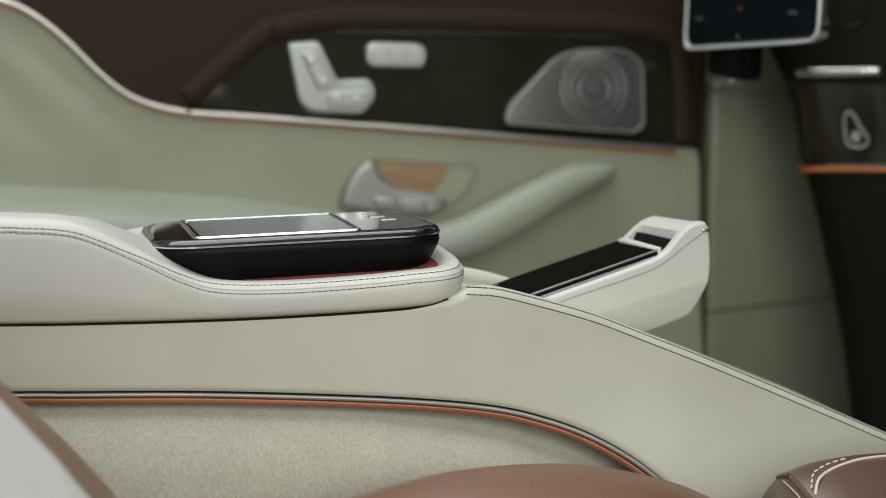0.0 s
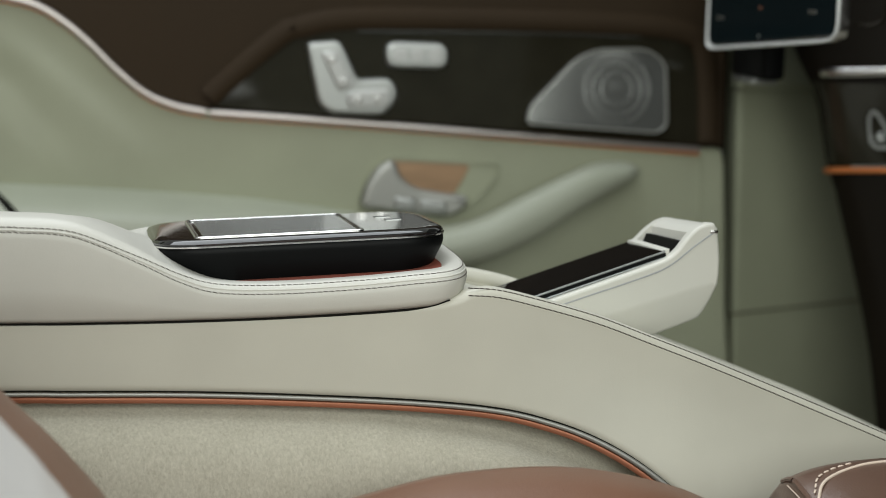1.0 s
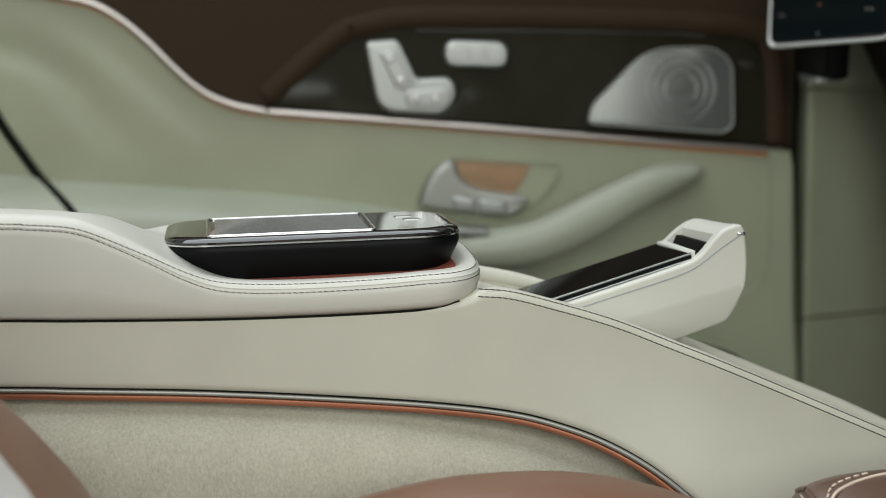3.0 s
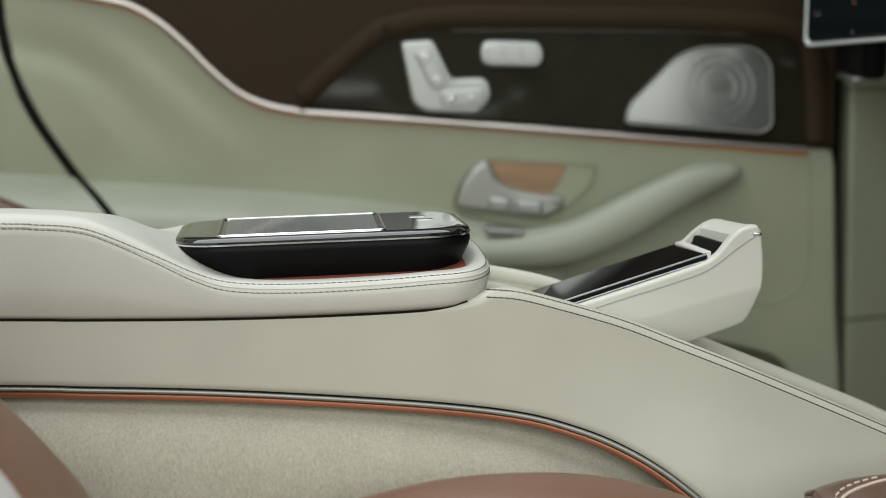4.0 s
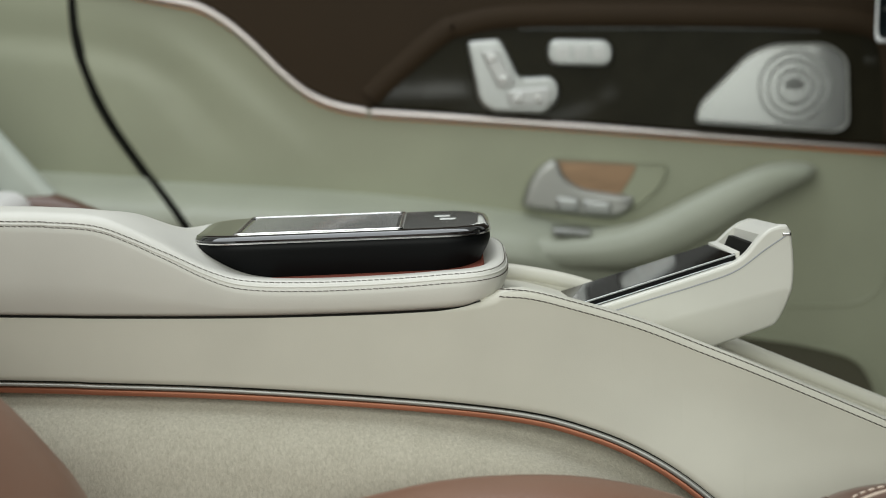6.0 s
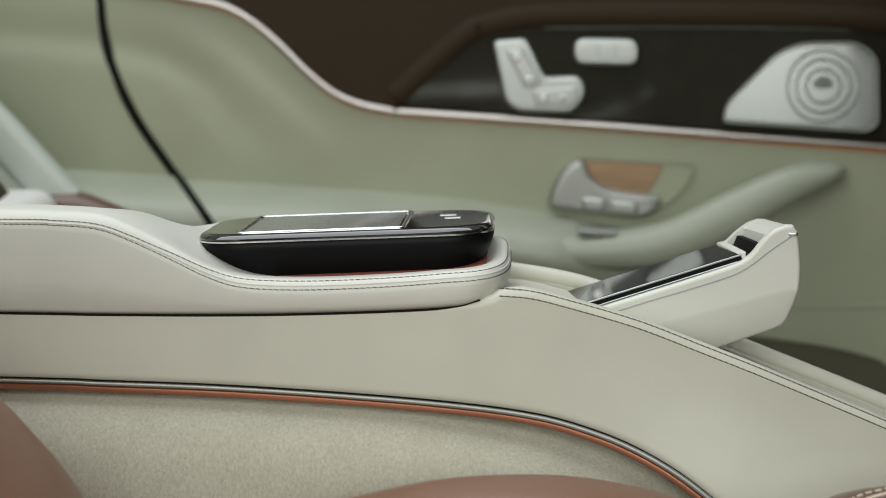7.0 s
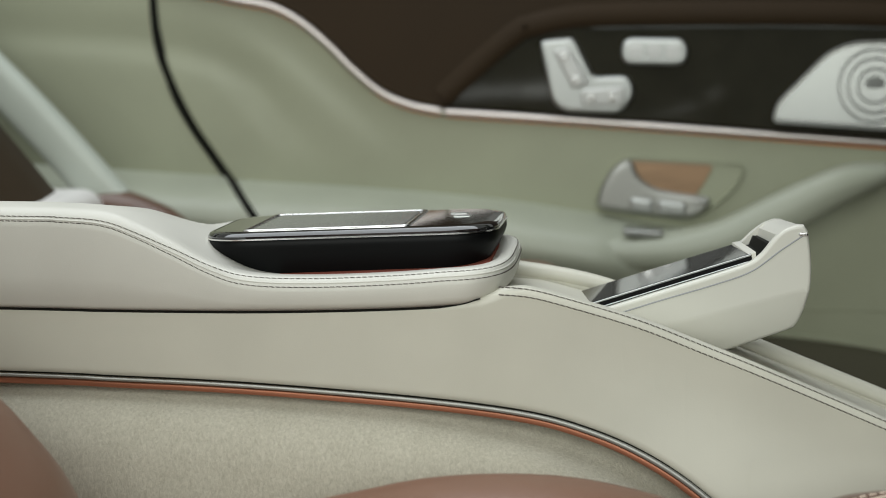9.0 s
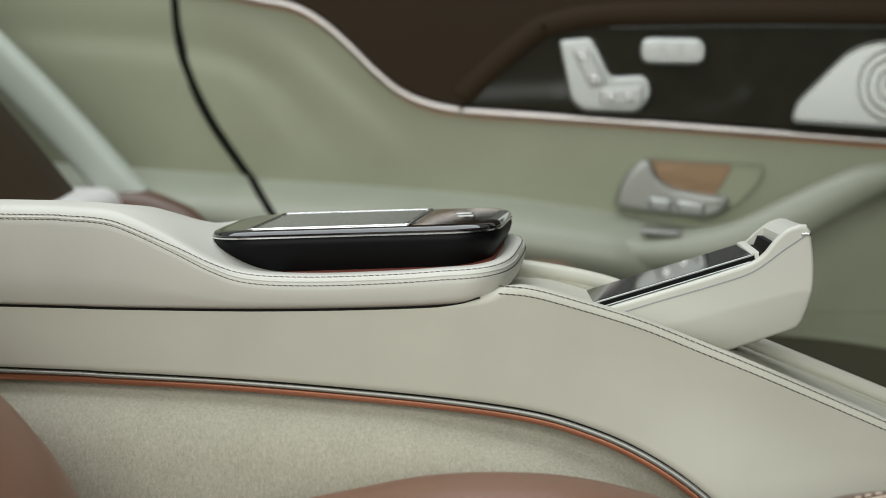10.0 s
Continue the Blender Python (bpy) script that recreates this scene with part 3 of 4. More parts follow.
def far_door():
    root = thing("vehicle_door", "closed car door in sage leather with brown upper", "door")
    gap = flat(xz([(x + 0.0036, z) for x, z in GAP], 0, 6))
    line = flat(xz(CHROME_LINE, 0, 8)) + flat(xz(STRAIGHT, 0, 4))
    start = [p for p in gap if p[1] < 0.776]
    lower = [p for p in line if p[0] > -0.408] + [(0.448, 0.617), (0.452, 0.60), (0.462, 0.45), (0.475, 0.30), (0.48, 0.13)] + start[::-1]
    part("lower_panel", folded(plate(lower, FACE, FACE + 0.05, 0.003), FACE, -0.42, -0.10), GREEN, root, "sage green leather panel")
    upper = [(-0.408, 0.96), (0.445, 0.96), (0.452, 0.62)] + [p for p in line if p[0] > -0.408][::-1]
    part("upper_panel", plate(upper, FACE + 0.004, FACE + 0.05, 0.003), BROWN, root, "dark brown leather panel")
    for name, pts, n, slim in (("trim_strip", CHROME_LINE, 10, 0.0), ("trim_strip", STRAIGHT, 6, 0.25)):
        strip = xz([(x, z - 0.0010) for x, z in pts], FACE - 0.003, n)
        part(name, sweep(strip, 0.0041, 0.0042, 12, square=3, taper=lambda t: 1.0 - slim * t * t), ROSE, root, "satin rose-tinted metal trim strip")
        # orange strip stands in for a copper reflection, wider towards the front
        part("copper_strip", sweep([(p.x, FACE - 0.002, p.z - 0.0052) for p in strip], 0.0012, 0.0032, 8, taper=lambda t: 0.45 + 9.0 * slim * max(0.0, t - 0.45) ** 1.5), ORANGE, root, "orange strip imitating a copper reflection under the trim")
    # raised frame and lacquered inlay
    inlay = [(-0.106, 0.6640), (-0.078, 0.6900), (-0.037, 0.7250), (-0.014, 0.7380), (0.015, 0.7430), (0.219, 0.7440), (0.365, 0.7400), (0.401, 0.7300), (0.413, 0.7080), (0.419, 0.6270)]
    top = flat(xz(inlay, 0, 6))
    base = [(x, z + 0.0055) for x, z in flat(xz(STRAIGHT, 0, 4))][::-1]
    part("inlay", plate(top + base, FACE - 0.003, FACE + 0.02, 0), INLAY, root, "glossy black lacquered inlay")
    hood = [Vector((x, FACE - 0.004, z)) for x, z in top]
    ridge = []
    for i, p in enumerate(hood):
        t = (hood[min(i + 1, len(hood) - 1)] - hood[max(i - 1, 0)]).normalized()
        ridge.append(p + Vector((-t.z, 0, t.x)) * 0.011)
    ridge = curve(ridge[::5] + ridge[-1:], 5)
    part("inlay_surround", sweep(ridge, 0.0120, 0.006, 12), BROWN, root, "padded dark brown surround")
    # glossy line added to carry the glint along the inlay's upper rim
    part("light_line", sweep([(p.x, FACE - 0.0045, p.z - 0.0022) for p in hood if 0.02 < p.x < 0.36], 0.0009, 0.002, 8), PERFORATED, root, "thin glossy line added to catch a glint along the inlay")
    # seat-shaped switch
    ctl = rounded([(-0.014, 0.7290), (0.0215, 0.7320), (0.0410, 0.6920), (0.0780, 0.6935), (0.0835, 0.6740), (0.0690, 0.6550), (0.0120, 0.6570), (-0.0010, 0.6670)], [0.007, 0.007, 0.006, 0.012, 0.012, 0.010, 0.010, 0.008], 5)
    sw = part("seat_switch", plate(ctl, FACE - 0.012, FACE, 0.003), SATIN, root, "satin seat-shaped adjustment switch")
    for pts in ([(0.000, 0.7200), (0.017, 0.7220), (0.037, 0.6850), (0.020, 0.6800)], [(0.028, 0.6790), (0.073, 0.6830), (0.072, 0.6640), (0.030, 0.6630)]):
        part("switch_key", plate(rounded(pts, 0.005, 4), FACE - 0.0165, FACE - 0.010, 0.002), KEYGREY, sw)
    for x, z in ((0.012, 0.7120), (0.024, 0.6900), (0.040, 0.6710), (0.060, 0.6715)):
        part("key_dimple", plate(rounded([(x - 0.004, z - 0.004), (x + 0.004, z - 0.004), (x + 0.004, z + 0.004), (x - 0.004, z + 0.004)], 0.003, 3), FACE - 0.0175, FACE - 0.0160, 0.0008), CHROME, sw)
    pill = part("memory_switch", plate(rounded([(0.069, 0.7315), (0.136, 0.7305), (0.136, 0.7035), (0.069, 0.7045)], 0.013, 6), FACE - 0.011, FACE, 0.003), SATIN, root, "satin memory button bar")
    for x in (0.084, 0.1025, 0.121):
        part("memory_key", plate(rounded([(x - 0.007, 0.7240), (x + 0.007, 0.7240), (x + 0.007, 0.7110), (x - 0.007, 0.7110)], 0.004, 4), FACE - 0.0122, FACE - 0.010, 0.0008), KEYGREY, pill)
    # loudspeaker
    spk = rounded([(0.222, 0.6470), (0.226, 0.6650), (0.276, 0.7160), (0.300, 0.7255), (0.356, 0.7265), (0.376, 0.7120), (0.3785, 0.6450), (0.368, 0.6370)], [0.006, 0.008, 0.012, 0.012, 0.012, 0.012, 0.008, 0.008], 5)
    cover = plate(spk, FACE - 0.010, FACE, 0.002)
    for v in cover.verts:
        v.co.y += 0.08 * (v.co.z - 0.682)
    horn = part("loudspeaker", cover, PERFORATED, root, "grey perforated loudspeaker cover")
    part("speaker_rim", sweep([(p[0], FACE - 0.010 + 0.08 * (p[1] - 0.682), p[1]) for p in spk + spk[:1]], 0.0013, 0.0017, 8), DULL, horn, "satin metal rim")
    for r in (0.036, 0.027, 0.017):
        part("speaker_ring", sweep([(0.322 + r * math.cos(a), FACE - 0.0102 + 0.08 * r * math.sin(a), 0.6830 + r * math.sin(a)) for a in (2 * math.pi * k / 40 for k in range(41))], 0.0020, 0.00024, 8), CONE, horn)
    dome = [[(0.322 + r * math.cos(a), FACE - 0.010 - h, 0.6830 + r * math.sin(a)) for a in (2 * math.pi * k / 24 for k in range(24))] for r, h in ((0.010, 0.0), (0.0085, 0.00006), (0.005, 0.00014), (0.001, 0.00017))]
    part("speaker_dome", loft(dome), CONE, horn)
    part("name_plate", box(0.338, 0.366, FACE - 0.0118, FACE - 0.0095, 0.6400, 0.6445, 0.0006), SATIN, horn)
    # inner handle: a lined recess, a bowed lever with lock keys
    cup = rounded([(0.0430, 0.5600), (0.0480, 0.5800), (0.0600, 0.5990), (0.0750, 0.6095), (0.1920, 0.6030), (0.1945, 0.5970), (0.1870, 0.5810), (0.1720, 0.5650), (0.1490, 0.5490), (0.1340, 0.5450), (0.0490, 0.5555)], [0.005, 0.008, 0.010, 0.010, 0.004, 0.005, 0.010, 0.012, 0.008, 0.008, 0.005], 5)
    bezel = part("handle_cup", plate(cup, FACE - 0.0024, FACE + 0.01, 0.002), GREEN, root, "sage handle recess")
    part("cup_rim", sweep([(p[0], FACE - 0.003, p[1]) for p in cup + cup[:1]], 0.0013, 0.0018, 8), GREEN, bezel)
    veneer = rounded([(0.0780, 0.6060), (0.1640, 0.6015), (0.1540, 0.5820), (0.1440, 0.5680), (0.1040, 0.5740), (0.0850, 0.5880)], [0.003, 0.006, 0.010, 0.006, 0.012, 0.01], 5)
    part("veneer", plate(veneer, FACE - 0.0040, FACE, 0.001), WOOD, bezel, "pale walnut lining")
    lever = rounded([(0.0450, 0.5610), (0.0495, 0.5800), (0.0610, 0.5985), (0.0740, 0.6080), (0.0820, 0.6050), (0.0870, 0.5900), (0.1040, 0.5775), (0.1300, 0.5730), (0.1600, 0.5690), (0.1590, 0.5590), (0.1490, 0.5505), (0.1340, 0.5465), (0.0500, 0.5565)], [0.005, 0.008, 0.010, 0.008, 0.005, 0.012, 0.012, 0.01, 0.004, 0.005, 0.006, 0.008, 0.005], 5)
    part("handle_lever", plate(lever, FACE - 0.016, FACE - 0.002, 0.0055, 6), DULL, bezel, "satin metal door handle")
    for x0, x1 in ((0.0790, 0.1030), (0.1070, 0.1360)):
        part("lock_key", plate(rounded([(x0, 0.5700 - 0.1 * (x0 - 0.08)), (x1, 0.5700 - 0.1 * (x1 - 0.08)), (x1, 0.5560 - 0.1 * (x1 - 0.08)), (x0, 0.5560 - 0.1 * (x0 - 0.08))], 0.004, 4), FACE - 0.0200, FACE - 0.014, 0.003, 4), SATIN, bezel)
    part("badge", plate(rounded([(0.072, 0.5430), (0.113, 0.5405), (0.109, 0.5350), (0.075, 0.5370)], 0.002, 3), FACE - 0.060, FACE - 0.035, 0.001), SATIN, root, "small metal badge on the armrest")
    return root


def door_armrest():
    """The soft shelf of the door, and the pull that grows out of it."""
    root = bpy.data.objects["vehicle_door"]
    ridge = height([(-0.46, 0.592), (-0.324, 0.583), (-0.20, 0.576), (-0.072, 0.566), (0.03, 0.552), (0.10, 0.540), (0.18, 0.530), (0.26, 0.520), (0.30, 0.512)])
    rings = []
    for t in np.linspace(0, 1, 40):
        ring = []
        for d, h in ((-0.01, 0.004), (0.004, 0.0), (0.025, -0.004), (0.050, -0.011), (0.064, -0.022), (0.070, -0.036), (0.066, -0.050), (0.050, -0.062), (0.020, -0.072), (-0.01, -0.075)):
            x0 = gap_x(0.584 + h) + 0.0062 + 0.28 * max(0.0, d)
            x = x0 + (0.16 - x0) * float(t)
            k = min(1.0, max(0.05, (0.19 - x) / 0.14)) ** 0.6
            ring.append((x, FACE - d * k, ridge(x) + h))
        rings.append(ring)
    part("door_armrest", loft(rings), GREEN_LIT, root, "padded sage armrest")
    stations = curve([(-0.03, 0.538, 0.496), (0.044, 0.535, 0.498), (0.102, 0.537, 0.498), (0.160, 0.548, 0.503), (0.218, 0.576, 0.525), (0.272, 0.600, 0.556), (0.300, 0.6065, 0.571), (0.325, 0.6065, 0.583), (0.338, 0.6045, 0.589), (0.345, 0.6010, 0.593)], 6)
    front = height([(-0.03, 0.048), (0.044, 0.060), (0.102, 0.066), (0.160, 0.067), (0.218, 0.065), (0.272, 0.060), (0.300, 0.055), (0.325, 0.047), (0.338, 0.038), (0.345, 0.026)])
    back = height([(-0.03, 0.0), (0.102, 0.012), (0.160, 0.022), (0.218, 0.024), (0.272, 0.018), (0.300, 0.006), (0.325, -0.004), (0.345, -0.006)])
    rings = []
    for p in stations:
        zc, hz = (p.y + p.z) / 2, (p.y - p.z) / 2
        yc, hy = -(front(p.x) + back(p.x)) / 2, (front(p.x) - back(p.x)) / 2
        ring = []
        for k in range(20):
            c, q = math.cos(2 * math.pi * k / 20), math.sin(2 * math.pi * k / 20)
            ring.append((p.x, FACE + yc + hy * math.copysign(abs(c) ** 0.8, c), zc + hz * math.copysign(abs(q) ** 0.8, q)))
        rings.append(ring)
    part("door_pull", loft(rings), GREEN_LIT, root, "padded sage door pull", smooth=70)
    seam = [(0.424, 0.612), (0.4255, 0.560), (0.427, 0.500), (0.418, 0.470), (0.398, 0.455), (0.36, 0.452), (0.25, 0.452), (0.10, 0.452)]
    part("panel_seam", sweep(curve([(x, FACE + 0.0002, z) for x, z in seam], 8), 0.0018, 0.0016, 8), GREEN, root)
    pocket = rounded([(0.05, 0.432), (0.243, 0.427), (0.346, 0.412), (0.400, 0.397), (0.421, 0.365), (0.43, 0.22), (0.05, 0.22)], [0.01, 0.05, 0.04, 0.03, 0.02, 0.02, 0.02], 6)
    part("door_pocket", plate(pocket, FACE - 0.004, FACE + 0.02, 0.002), OLIVE, root, "dark olive lined door pocket")
    part("pocket_lip", sweep([(p[0], FACE - 0.005, p[1]) for p in pocket[:-14]], 0.003, 0.003, 8), GREEN, root)


far_door()
door_armrest()


# ---- pillars beside the far door ----
def pillars():
    gap = flat(xz([(x - 0.0036, z) for x, z in GAP], 0, 6))
    rear = gap + [(-0.60, 0.13), (-1.2, 0.13), (-1.2, 1.0)]
    tagged(part("wall_rear_quarter", folded(plate(rear, FACE + 0.004, FACE + 0.05, 0.003), FACE + 0.004, -0.70, -0.33), GREEN), "sage leather rear quarter trim beside the door", "wall", kind="structure")
    rings = []
    for t in np.linspace(0, 1, 30):
        ring = []
        for d, h in ((-0.01, 0.004), (0.004, 0.0), (0.025, -0.004), (0.050, -0.011), (0.064, -0.022), (0.070, -0.036), (0.066, -0.050), (0.050, -0.062), (-0.01, -0.075)):
            x1 = gap_x(0.584 + h) - 0.0057 + 0.28 * max(0.0, d)
            x = -0.80 + (x1 + 0.80) * float(t)
            ring.append((x, FACE + 0.002 - d, 0.5855 - 0.06 * (x + 0.34) + h))
        rings.append(ring)
    # black sheet between the shelf ends, the gap's shade as colour
    gap_fill = []
    for w in (-0.011, 0.011):
        gap_fill.append([(gap_x(0.584 + h) + w + 0.28 * max(0.0, d), FACE - d + 0.009, 0.584 + h) for d, h in ((-0.01, 0.004), (0.010, 0.0), (0.025, -0.004), (0.050, -0.011), (0.064, -0.022), (0.070, -0.036), (0.066, -0.050), (0.050, -0.062), (-0.01, -0.075))])
    # black strip fills the upper gap in place of its shade
    tagged(part("trim_gap_rubber", sweep([(p.x, FACE + 0.0062, p.z) for p in gap_line if 0.55 < p.z < 0.99], 0.0062, 0.0045, 8), GAP_BLACK), "black strip put into the door gap for its shade", "trim", kind="structure")
    tagged(part("trim_gap_seal", loft(gap_fill), GAP_BLACK), "black sheet put into the shelf gap for its shade", "trim", kind="structure")
    tagged(part("trim_quarter_shelf", loft(rings), GREEN_LIT), "soft sage shelf on the rear quarter trim", "trim", kind="structure")
    # black backing stands in for the dark behind the panels
    tagged(part("wall_door_gap", box(-1.2, 0.50, FACE + 0.055, FACE + 0.075, 0.10, 1.0, 0), GAP_BLACK), "black sheet behind the door that keeps its gaps dark", "wall", kind="structure")
    bm = plate(rounded([(0.462, 0.95), (0.95, 0.95), (0.95, 0.13), (0.49, 0.13)], 0.01), FACE + 0.018, FACE + 0.05, 0.006)
    for v in bm.verts:
        v.co.y += 0.35 * max(0.0, v.co.x - 0.468)
    tagged(part("wall_pillar", bm, GREEN), "sage leather pillar trim ahead of the door", "wall", kind="structure")
    bm = plate(rounded([(0.464, 0.95), (0.95, 0.95), (0.95, 0.683), (0.464, 0.683)], 0.006), FACE - 0.004, FACE + 0.03, 0.006, 4)
    for v in bm.verts:
        v.co.y += 0.35 * max(0.0, v.co.x - 0.468)
    tagged(part("trim_pillar", bm, GREEN), "proud sage upper trim on the pillar", "trim", kind="structure")
    tagged(part("trim_pillar_seam", sweep([(x, FACE + 0.0175 + 0.35 * (x - 0.468), 0.428) for x in np.linspace(0.47, 0.70, 8)], 0.0012, 0.0012, 8), OLIVE), "thin seam across the pillar trim", "trim", kind="structure")


pillars()


# ---- front seat, its screen ----
def front_seat():
    root = thing("front_seat", "dark brown front seat with chrome and copper lines on its back", "car seat")
    u, n = Vector((0.857, -0.514, 0)), Vector((-0.514, -0.857, 0))
    corner = Vector((0.522, 0.602, 0))
    edge = height([(0.10, 0.105), (0.324, 0.070), (0.435, 0.050), (0.576, 0.012), (0.610, 0.0), (0.680, -0.015), (0.723, -0.037), (0.78, -0.055), (1.0, -0.06)])

    def at(a, d, z):
        p = corner + u * a + n * d
        return (p.x, p.y, z)

    def shell(z0, z1, count, lift, inset, far=0.50):
        rings = []
        for z in np.linspace(z0, z1, count):
            e = edge(float(z)) + inset
            rings.append([at(e + da, d + lift, z) for da, d in ((0.10, -0.20), (0.02, -0.10), (0.0, -0.03), (0.003, -0.012), (0.012, -0.003), (0.03, 0.0), (0.10, 0.004))] + [at(far, 0.0 + lift, z), at(far, -0.20, z)])
        return loft(rings)

    part("backrest", shell(0.13, 0.98, 48, 0.0, 0.0), ESPRESSO, root)
    part("back_panel", shell(0.6135, 0.7000, 12, 0.007, 0.004), INLAY, root, "glossy dark panel")
    part("grab_bar", sweep(curve([at(-0.006, 0.002, 0.709), at(0.006, 0.010, 0.7105), at(0.04, 0.013, 0.7125), at(0.072, 0.013, 0.7150), at(0.080, 0.008, 0.7155)], 6), 0.0050, 0.004, 12, square=3), CHROME, root, "chrome grab bar")
    part("copper_line", sweep(curve([at(0.002, -0.010, 0.6060), at(0.008, 0.003, 0.6075), at(0.03, 0.006, 0.6095), at(0.10, 0.007, 0.6130), at(0.30, 0.005, 0.620)], 6), 0.0034, 0.004, 10), ORANGE, root, "copper accent line")
    part("silver_line", sweep(curve([at(0.03, 0.008, 0.6135), at(0.10, 0.009, 0.6175), at(0.30, 0.007, 0.624)], 6), 0.0012, 0.003, 8), SATIN, root, "thin silver line above the copper")
    drop = [at(0.058 + a, 0.0115, z) for a, z in ((-0.010, 0.6720), (-0.0045, 0.6690), (0.004, 0.6560), (0.0115, 0.6450), (0.010, 0.6370), (0.0, 0.6345), (-0.009, 0.6390), (-0.0115, 0.6500), (-0.013, 0.6640))]
    part("seat_button", sweep(curve(drop + drop[:1], 5), 0.0020, 0.0025, 8, side=n), SATIN, root, "drop-shaped metal ring button")
    ring = [at(0.058 + 0.006 * math.cos(k * math.pi / 8), 0.0115, 0.6455 + 0.006 * math.sin(k * math.pi / 8)) for k in range(16)]
    tip = [at(0.058 + 0.003 * math.cos(k * math.pi / 8), 0.0140, 0.6455 + 0.003 * math.sin(k * math.pi / 8)) for k in range(16)]
    part("button_centre", loft([ring, tip]), SATIN, root)
    return root


def rear_display():
    root = thing("rear_display", "black screen with a silver bezel mounted behind the front seat", "display")
    a, b = Vector((0.376, 0.574, 0.0)), Vector((0.410, 0.352, 0.0))
    u = (b - a).normalized()
    n = Vector((u.y, -u.x, 0))
    n = n if n.x < 0 else -n

    def board(u0, u1, z0, z1, d0, d1, r, slope=0.0):
        outline = rounded([(u0, z0), (u1, z0 + slope), (u1, z1), (u0, z1)], r, 6)
        bm = plate(outline, 0, d1 - d0, 0.001, 2)
        for v in bm.verts:
            p = a + u * v.co.x - n * (d0 + v.co.y)
            v.co = (p.x, p.y, v.co.z)
        return bm

    part("bezel", board(0, 0.234, 0.7325, 0.885, 0.0, 0.010, 0.014, 0.021), CHROME, root, "silver bezel")
    lip = [a + u * k + n * 0.0012 + Vector((0, 0, z)) for k, z in ((0.0015, 0.885), (0.0015, 0.80), (0.0015, 0.746), (0.005, 0.7375), (0.014, 0.7355), (0.06, 0.7393), (0.11, 0.7437), (0.16, 0.7480), (0.214, 0.7530), (0.2265, 0.7570), (0.2325, 0.767), (0.2325, 0.80), (0.2325, 0.885))]
    part("bezel_lip", sweep(curve(lip, 6), 0.0017, 0.0018, 10, taper=lambda t: 0.65 + 0.45 * math.sin(math.pi * t)), BEZEL, root, "bright silver rounded lip")
    part("screen", board(0.003, 0.231, 0.7375, 0.883, -0.0012, 0.004, 0.012, 0.021), DISPLAY, root, "dark glass")
    for x, z in ((0.018, 0.764), (0.184, 0.776)):
        part("icon", board(x, x + 0.014, z, z + 0.004, -0.0016, 0.0, 0.001), SATIN, root)
    part("icon", board(0.098, 0.104, 0.7770, 0.780, -0.0016, 0.0, 0.001), COPPER, root, "small red icon")
    part("icon", board(0.098, 0.102, 0.7500, 0.7535, -0.0016, 0.0, 0.001), SATIN, root)
    loop = [a + u * k - n * 0.02 + Vector((0, 0, z)) for k, z in ((0.258, 0.84), (0.270, 0.80), (0.273, 0.780), (0.268, 0.772), (0.249, 0.768), (0.235, 0.768))]
    part("bracket", sweep(curve(loop, 6), 0.0022, 0.003, 8), ESPRESSO, root, "dark bracket loop")
    part("mount", box(0.426, 0.450, 0.545, 0.638, 0.704, 0.86, 0.006), PLASTIC, root, "black mounting arm")
    part("mount_foot", box(0.424, 0.452, 0.570, 0.625, 0.6985, 0.705, 0.002), SATIN, root)
    return root


front_seat()
rear_display()


# ---- seats ----
def pad(x0, x1, y0, y1, z0, z1, r):
    return box(x0, x1, y0, y1, z0, z1, r, 6)


def far_seat():
    root = thing("lounge_seat", "far rear seat with white cushion and chestnut piping", "car seat", "rear seats")
    part("seat_cushion", pad(-0.75, 0.02, 0.18, 0.62, 0.30, 0.520, 0.03), TAN, root)
    part("cushion_insert", pad(-0.70, -0.425, 0.24, 0.550, 0.50, 0.597, 0.022), WHITE, root, "white leather insert")
    # the darker leather also carries the shadow lying on this bolster
    part("side_bolster", sweep(curve([(-0.47, 0.560, 0.568), (-0.44, 0.560, 0.571), (-0.418, 0.560, 0.572), (-0.391, 0.560, 0.563), (-0.368, 0.560, 0.550), (-0.345, 0.555, 0.52)], 8), 0.02, 0.020, 12), COCOA, root, "chestnut bolster")
    part("backrest", sweep(curve([(-0.500, 0.36, 0.54), (-0.556, 0.36, 0.61), (-0.656, 0.36, 0.73), (-0.826, 0.36, 0.95)], 8), 0.07, 0.195, 16, square=4), BROWN, root, "dark brown backrest")
    part("backrest_edge", sweep(curve([(-0.425, 0.565, 0.577), (-0.4415, 0.565, 0.595), (-0.487, 0.565, 0.6465), (-0.5395, 0.565, 0.7015), (-0.64, 0.565, 0.80)], 8), 0.0205, 0.014, 16, square=4), PALE, root, "pale leather side edge")
    return root


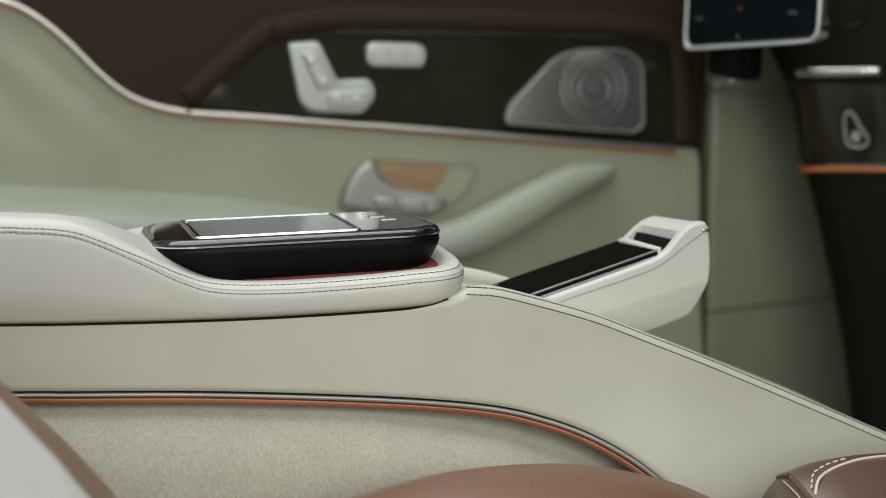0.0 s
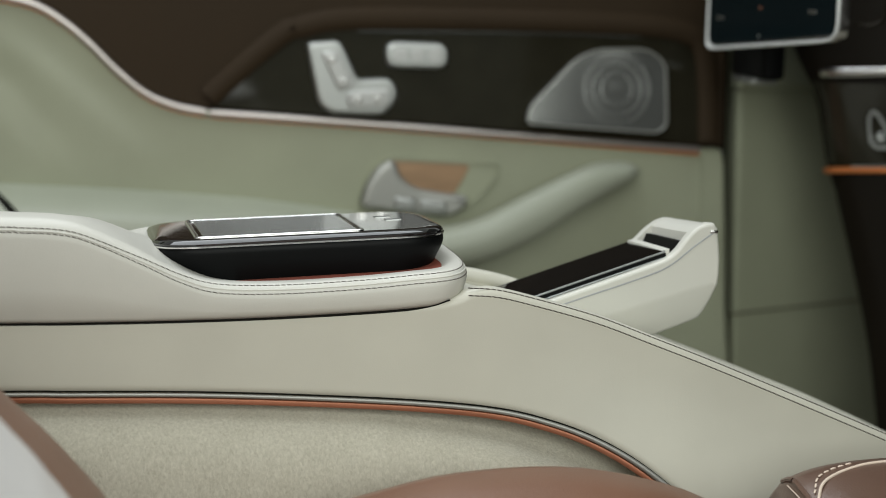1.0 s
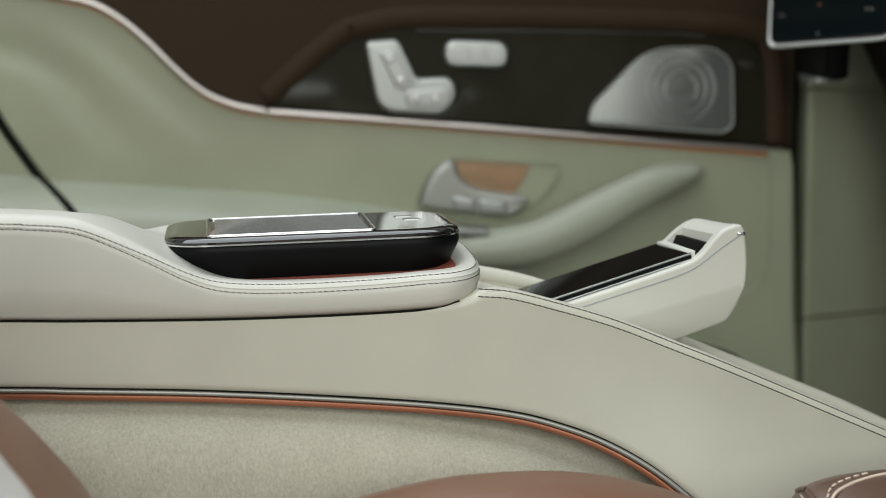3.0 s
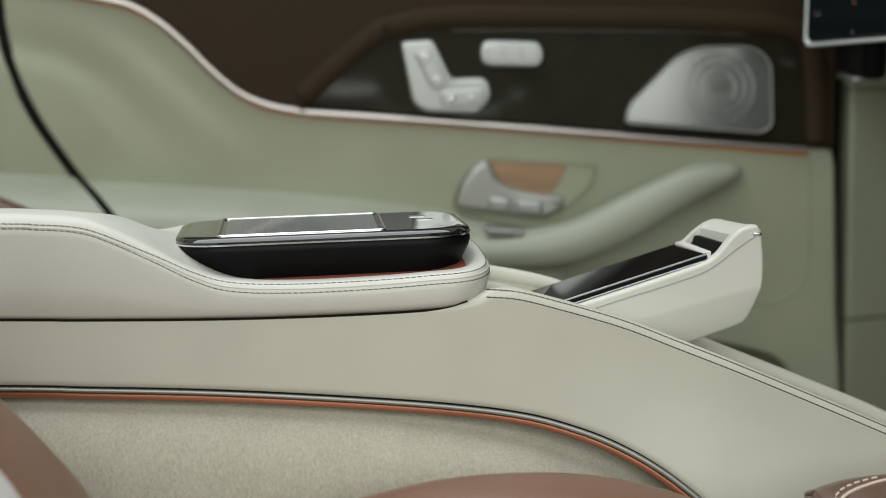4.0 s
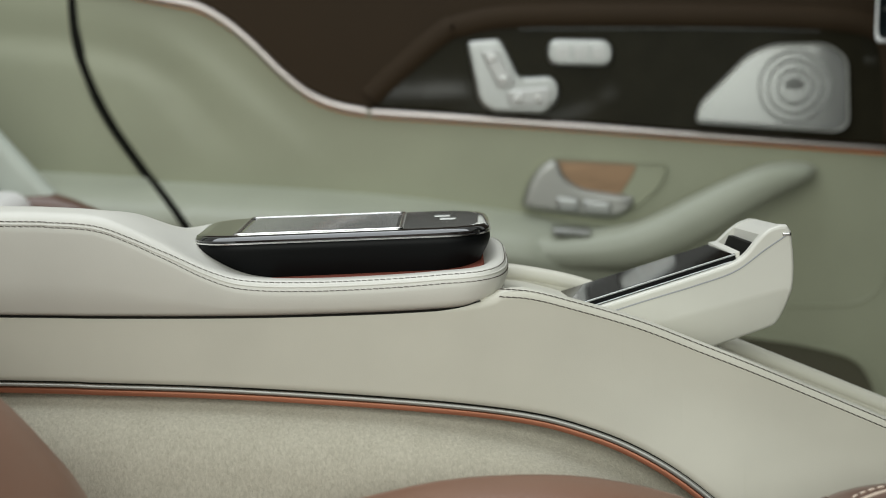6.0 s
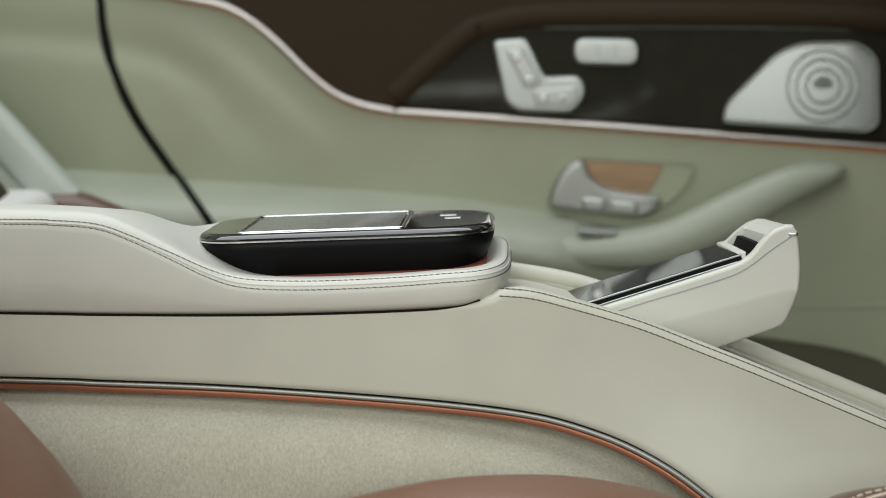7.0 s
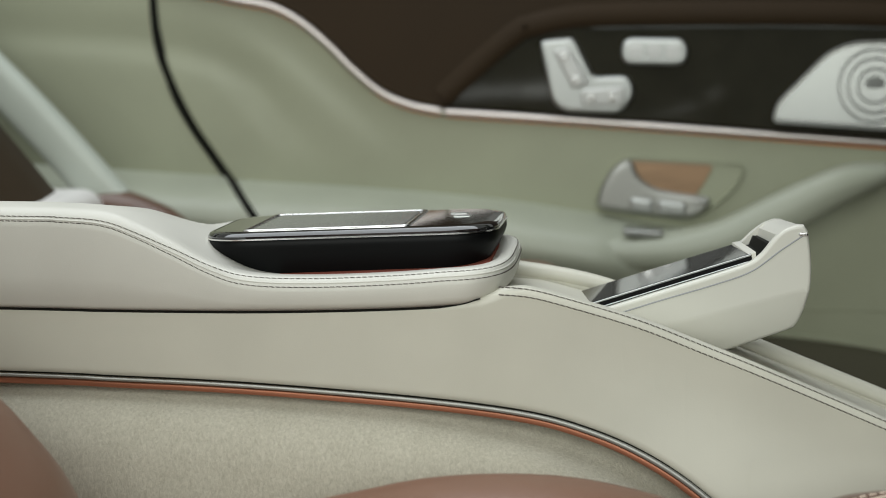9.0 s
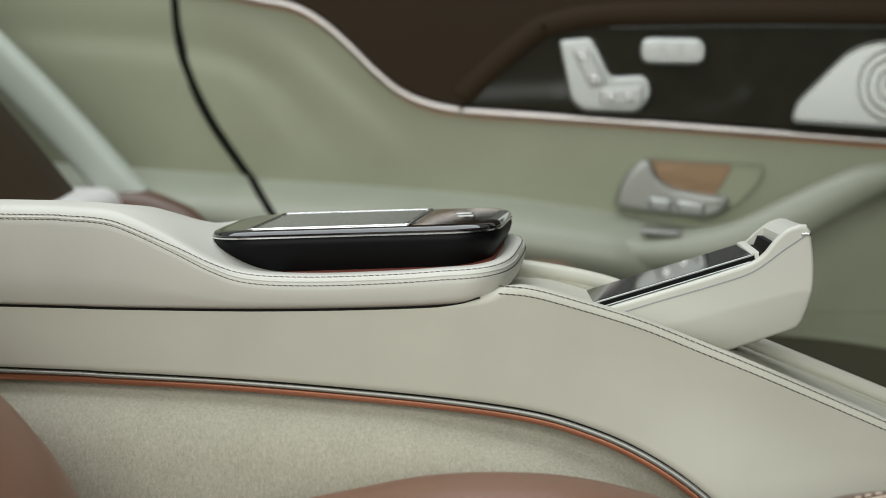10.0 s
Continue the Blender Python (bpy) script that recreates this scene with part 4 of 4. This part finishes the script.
def near_seat():
    root = thing("lounge_seat", "near rear seat in chestnut leather with pale stitching", "car seat", "rear seats")
    rings = []
    top = height([(-0.60, 0.43), (-0.30, 0.455), (-0.18, 0.472), (-0.095, 0.491), (-0.033, 0.5045), (0.032, 0.5075), (0.080, 0.5015), (0.125, 0.488), (0.165, 0.465), (0.185, 0.44)])
    for x in np.linspace(-0.60, 0.185, 50):
        z = top(float(x))
        rings.append([(x, -0.045, 0.20), (x, -0.05, z - 0.05), (x, -0.062, z - 0.02), (x, -0.082, z - 0.004), (x, -0.10, z), (x, -0.13, z - 0.004), (x, -0.17, z - 0.018), (x, -0.25, z - 0.035), (x, -0.52, z - 0.035), (x, -0.55, z - 0.07), (x, -0.55, 0.20)])
    part("seat_cushion", loft(rings), TAN, root)
    rings = []
    top = height([(0.1855, 0.4885), (0.1875, 0.4925), (0.192, 0.4952), (0.199, 0.4978), (0.212, 0.5008), (0.232, 0.5032), (0.262, 0.5042), (0.33, 0.503), (0.42, 0.49), (0.46, 0.46)])
    for x in [*np.linspace(0.1855, 0.21, 12), *np.linspace(0.215, 0.46, 30)]:
        z = top(float(x))
        rings.append([(x, -0.045, 0.24), (x, -0.05, z - 0.05), (x, -0.062, z - 0.02), (x, -0.078, z - 0.006), (x, -0.088, z - 0.0012), (x, -0.098, z), (x, -0.113, z - 0.0018), (x, -0.13, z - 0.0060), (x, -0.17, z - 0.017), (x, -0.25, z - 0.032), (x, -0.50, z - 0.04), (x, -0.53, z - 0.07), (x, -0.53, 0.24)])
    rest = part("leg_rest", loft(rings), COCOA, root, "chestnut leg rest cushion")
    row = curve([(0.1925, -0.120, 0.4930), (0.1995, -0.108, 0.4978), (0.2110, -0.101, 0.5008), (0.2260, -0.097, 0.5032)], 10)
    tagged(part("stitching", stitches(row, (-0.2, -0.3, 0.9), 0.0062, 0.0042, 0.0005), THREAD_PALE, rest, "cream stitching"), kind="stuff")
    part("piping", sweep(curve([(0.1915, -0.128, 0.4895), (0.1980, -0.118, 0.4960), (0.2080, -0.110, 0.4990), (0.2220, -0.104, 0.5015), (0.2400, -0.100, 0.5036), (0.2700, -0.0985, 0.5042), (0.33, -0.098, 0.5032)], 10), 0.0010, 0.0010, 8), THREAD_PALE, rest, "cream piping")
    part("corner_seam", sweep(curve([(0.1880, -0.080, 0.4875), (0.1872, -0.096, 0.4935), (0.1874, -0.112, 0.4912), (0.1880, -0.130, 0.4868), (0.1895, -0.17, 0.4755)], 8), 0.0019, 0.0019, 8), COCOA, rest, "rounded seam along the corner")
    part("edge_thread", sweep(curve([(0.1850, -0.094, 0.4890), (0.1850, -0.112, 0.4870), (0.1850, -0.130, 0.4826), (0.1850, -0.165, 0.4730)], 8), 0.0004, 0.0005, 6), THREAD_PALE, rest, "pale sewn thread below the corner")
    for piece in (rest, *rest.children):
        piece.data.transform(Matrix.Translation((0.008, 0, -0.0015)))
    part("backrest", sweep(curve([(-0.260, -0.32, 0.38), (-0.284, -0.32, 0.470), (-0.309, -0.32, 0.508), (-0.348, -0.32, 0.549), (-0.422, -0.32, 0.63), (-0.51, -0.32, 0.76), (-0.63, -0.32, 0.96)], 8), 0.066, 0.206, 32, square=4.2), TAN, root, "chestnut backrest bolster")
    part("backrest_insert", sweep(curve([(-0.272, -0.41, 0.420), (-0.293, -0.41, 0.513), (-0.311, -0.41, 0.545), (-0.330, -0.41, 0.568), (-0.410, -0.41, 0.662), (-0.540, -0.41, 0.852)], 8), 0.053, 0.175, 32, square=3.4), WHITE, root, "white leather backrest insert")
    return root


far_seat()
near_seat()
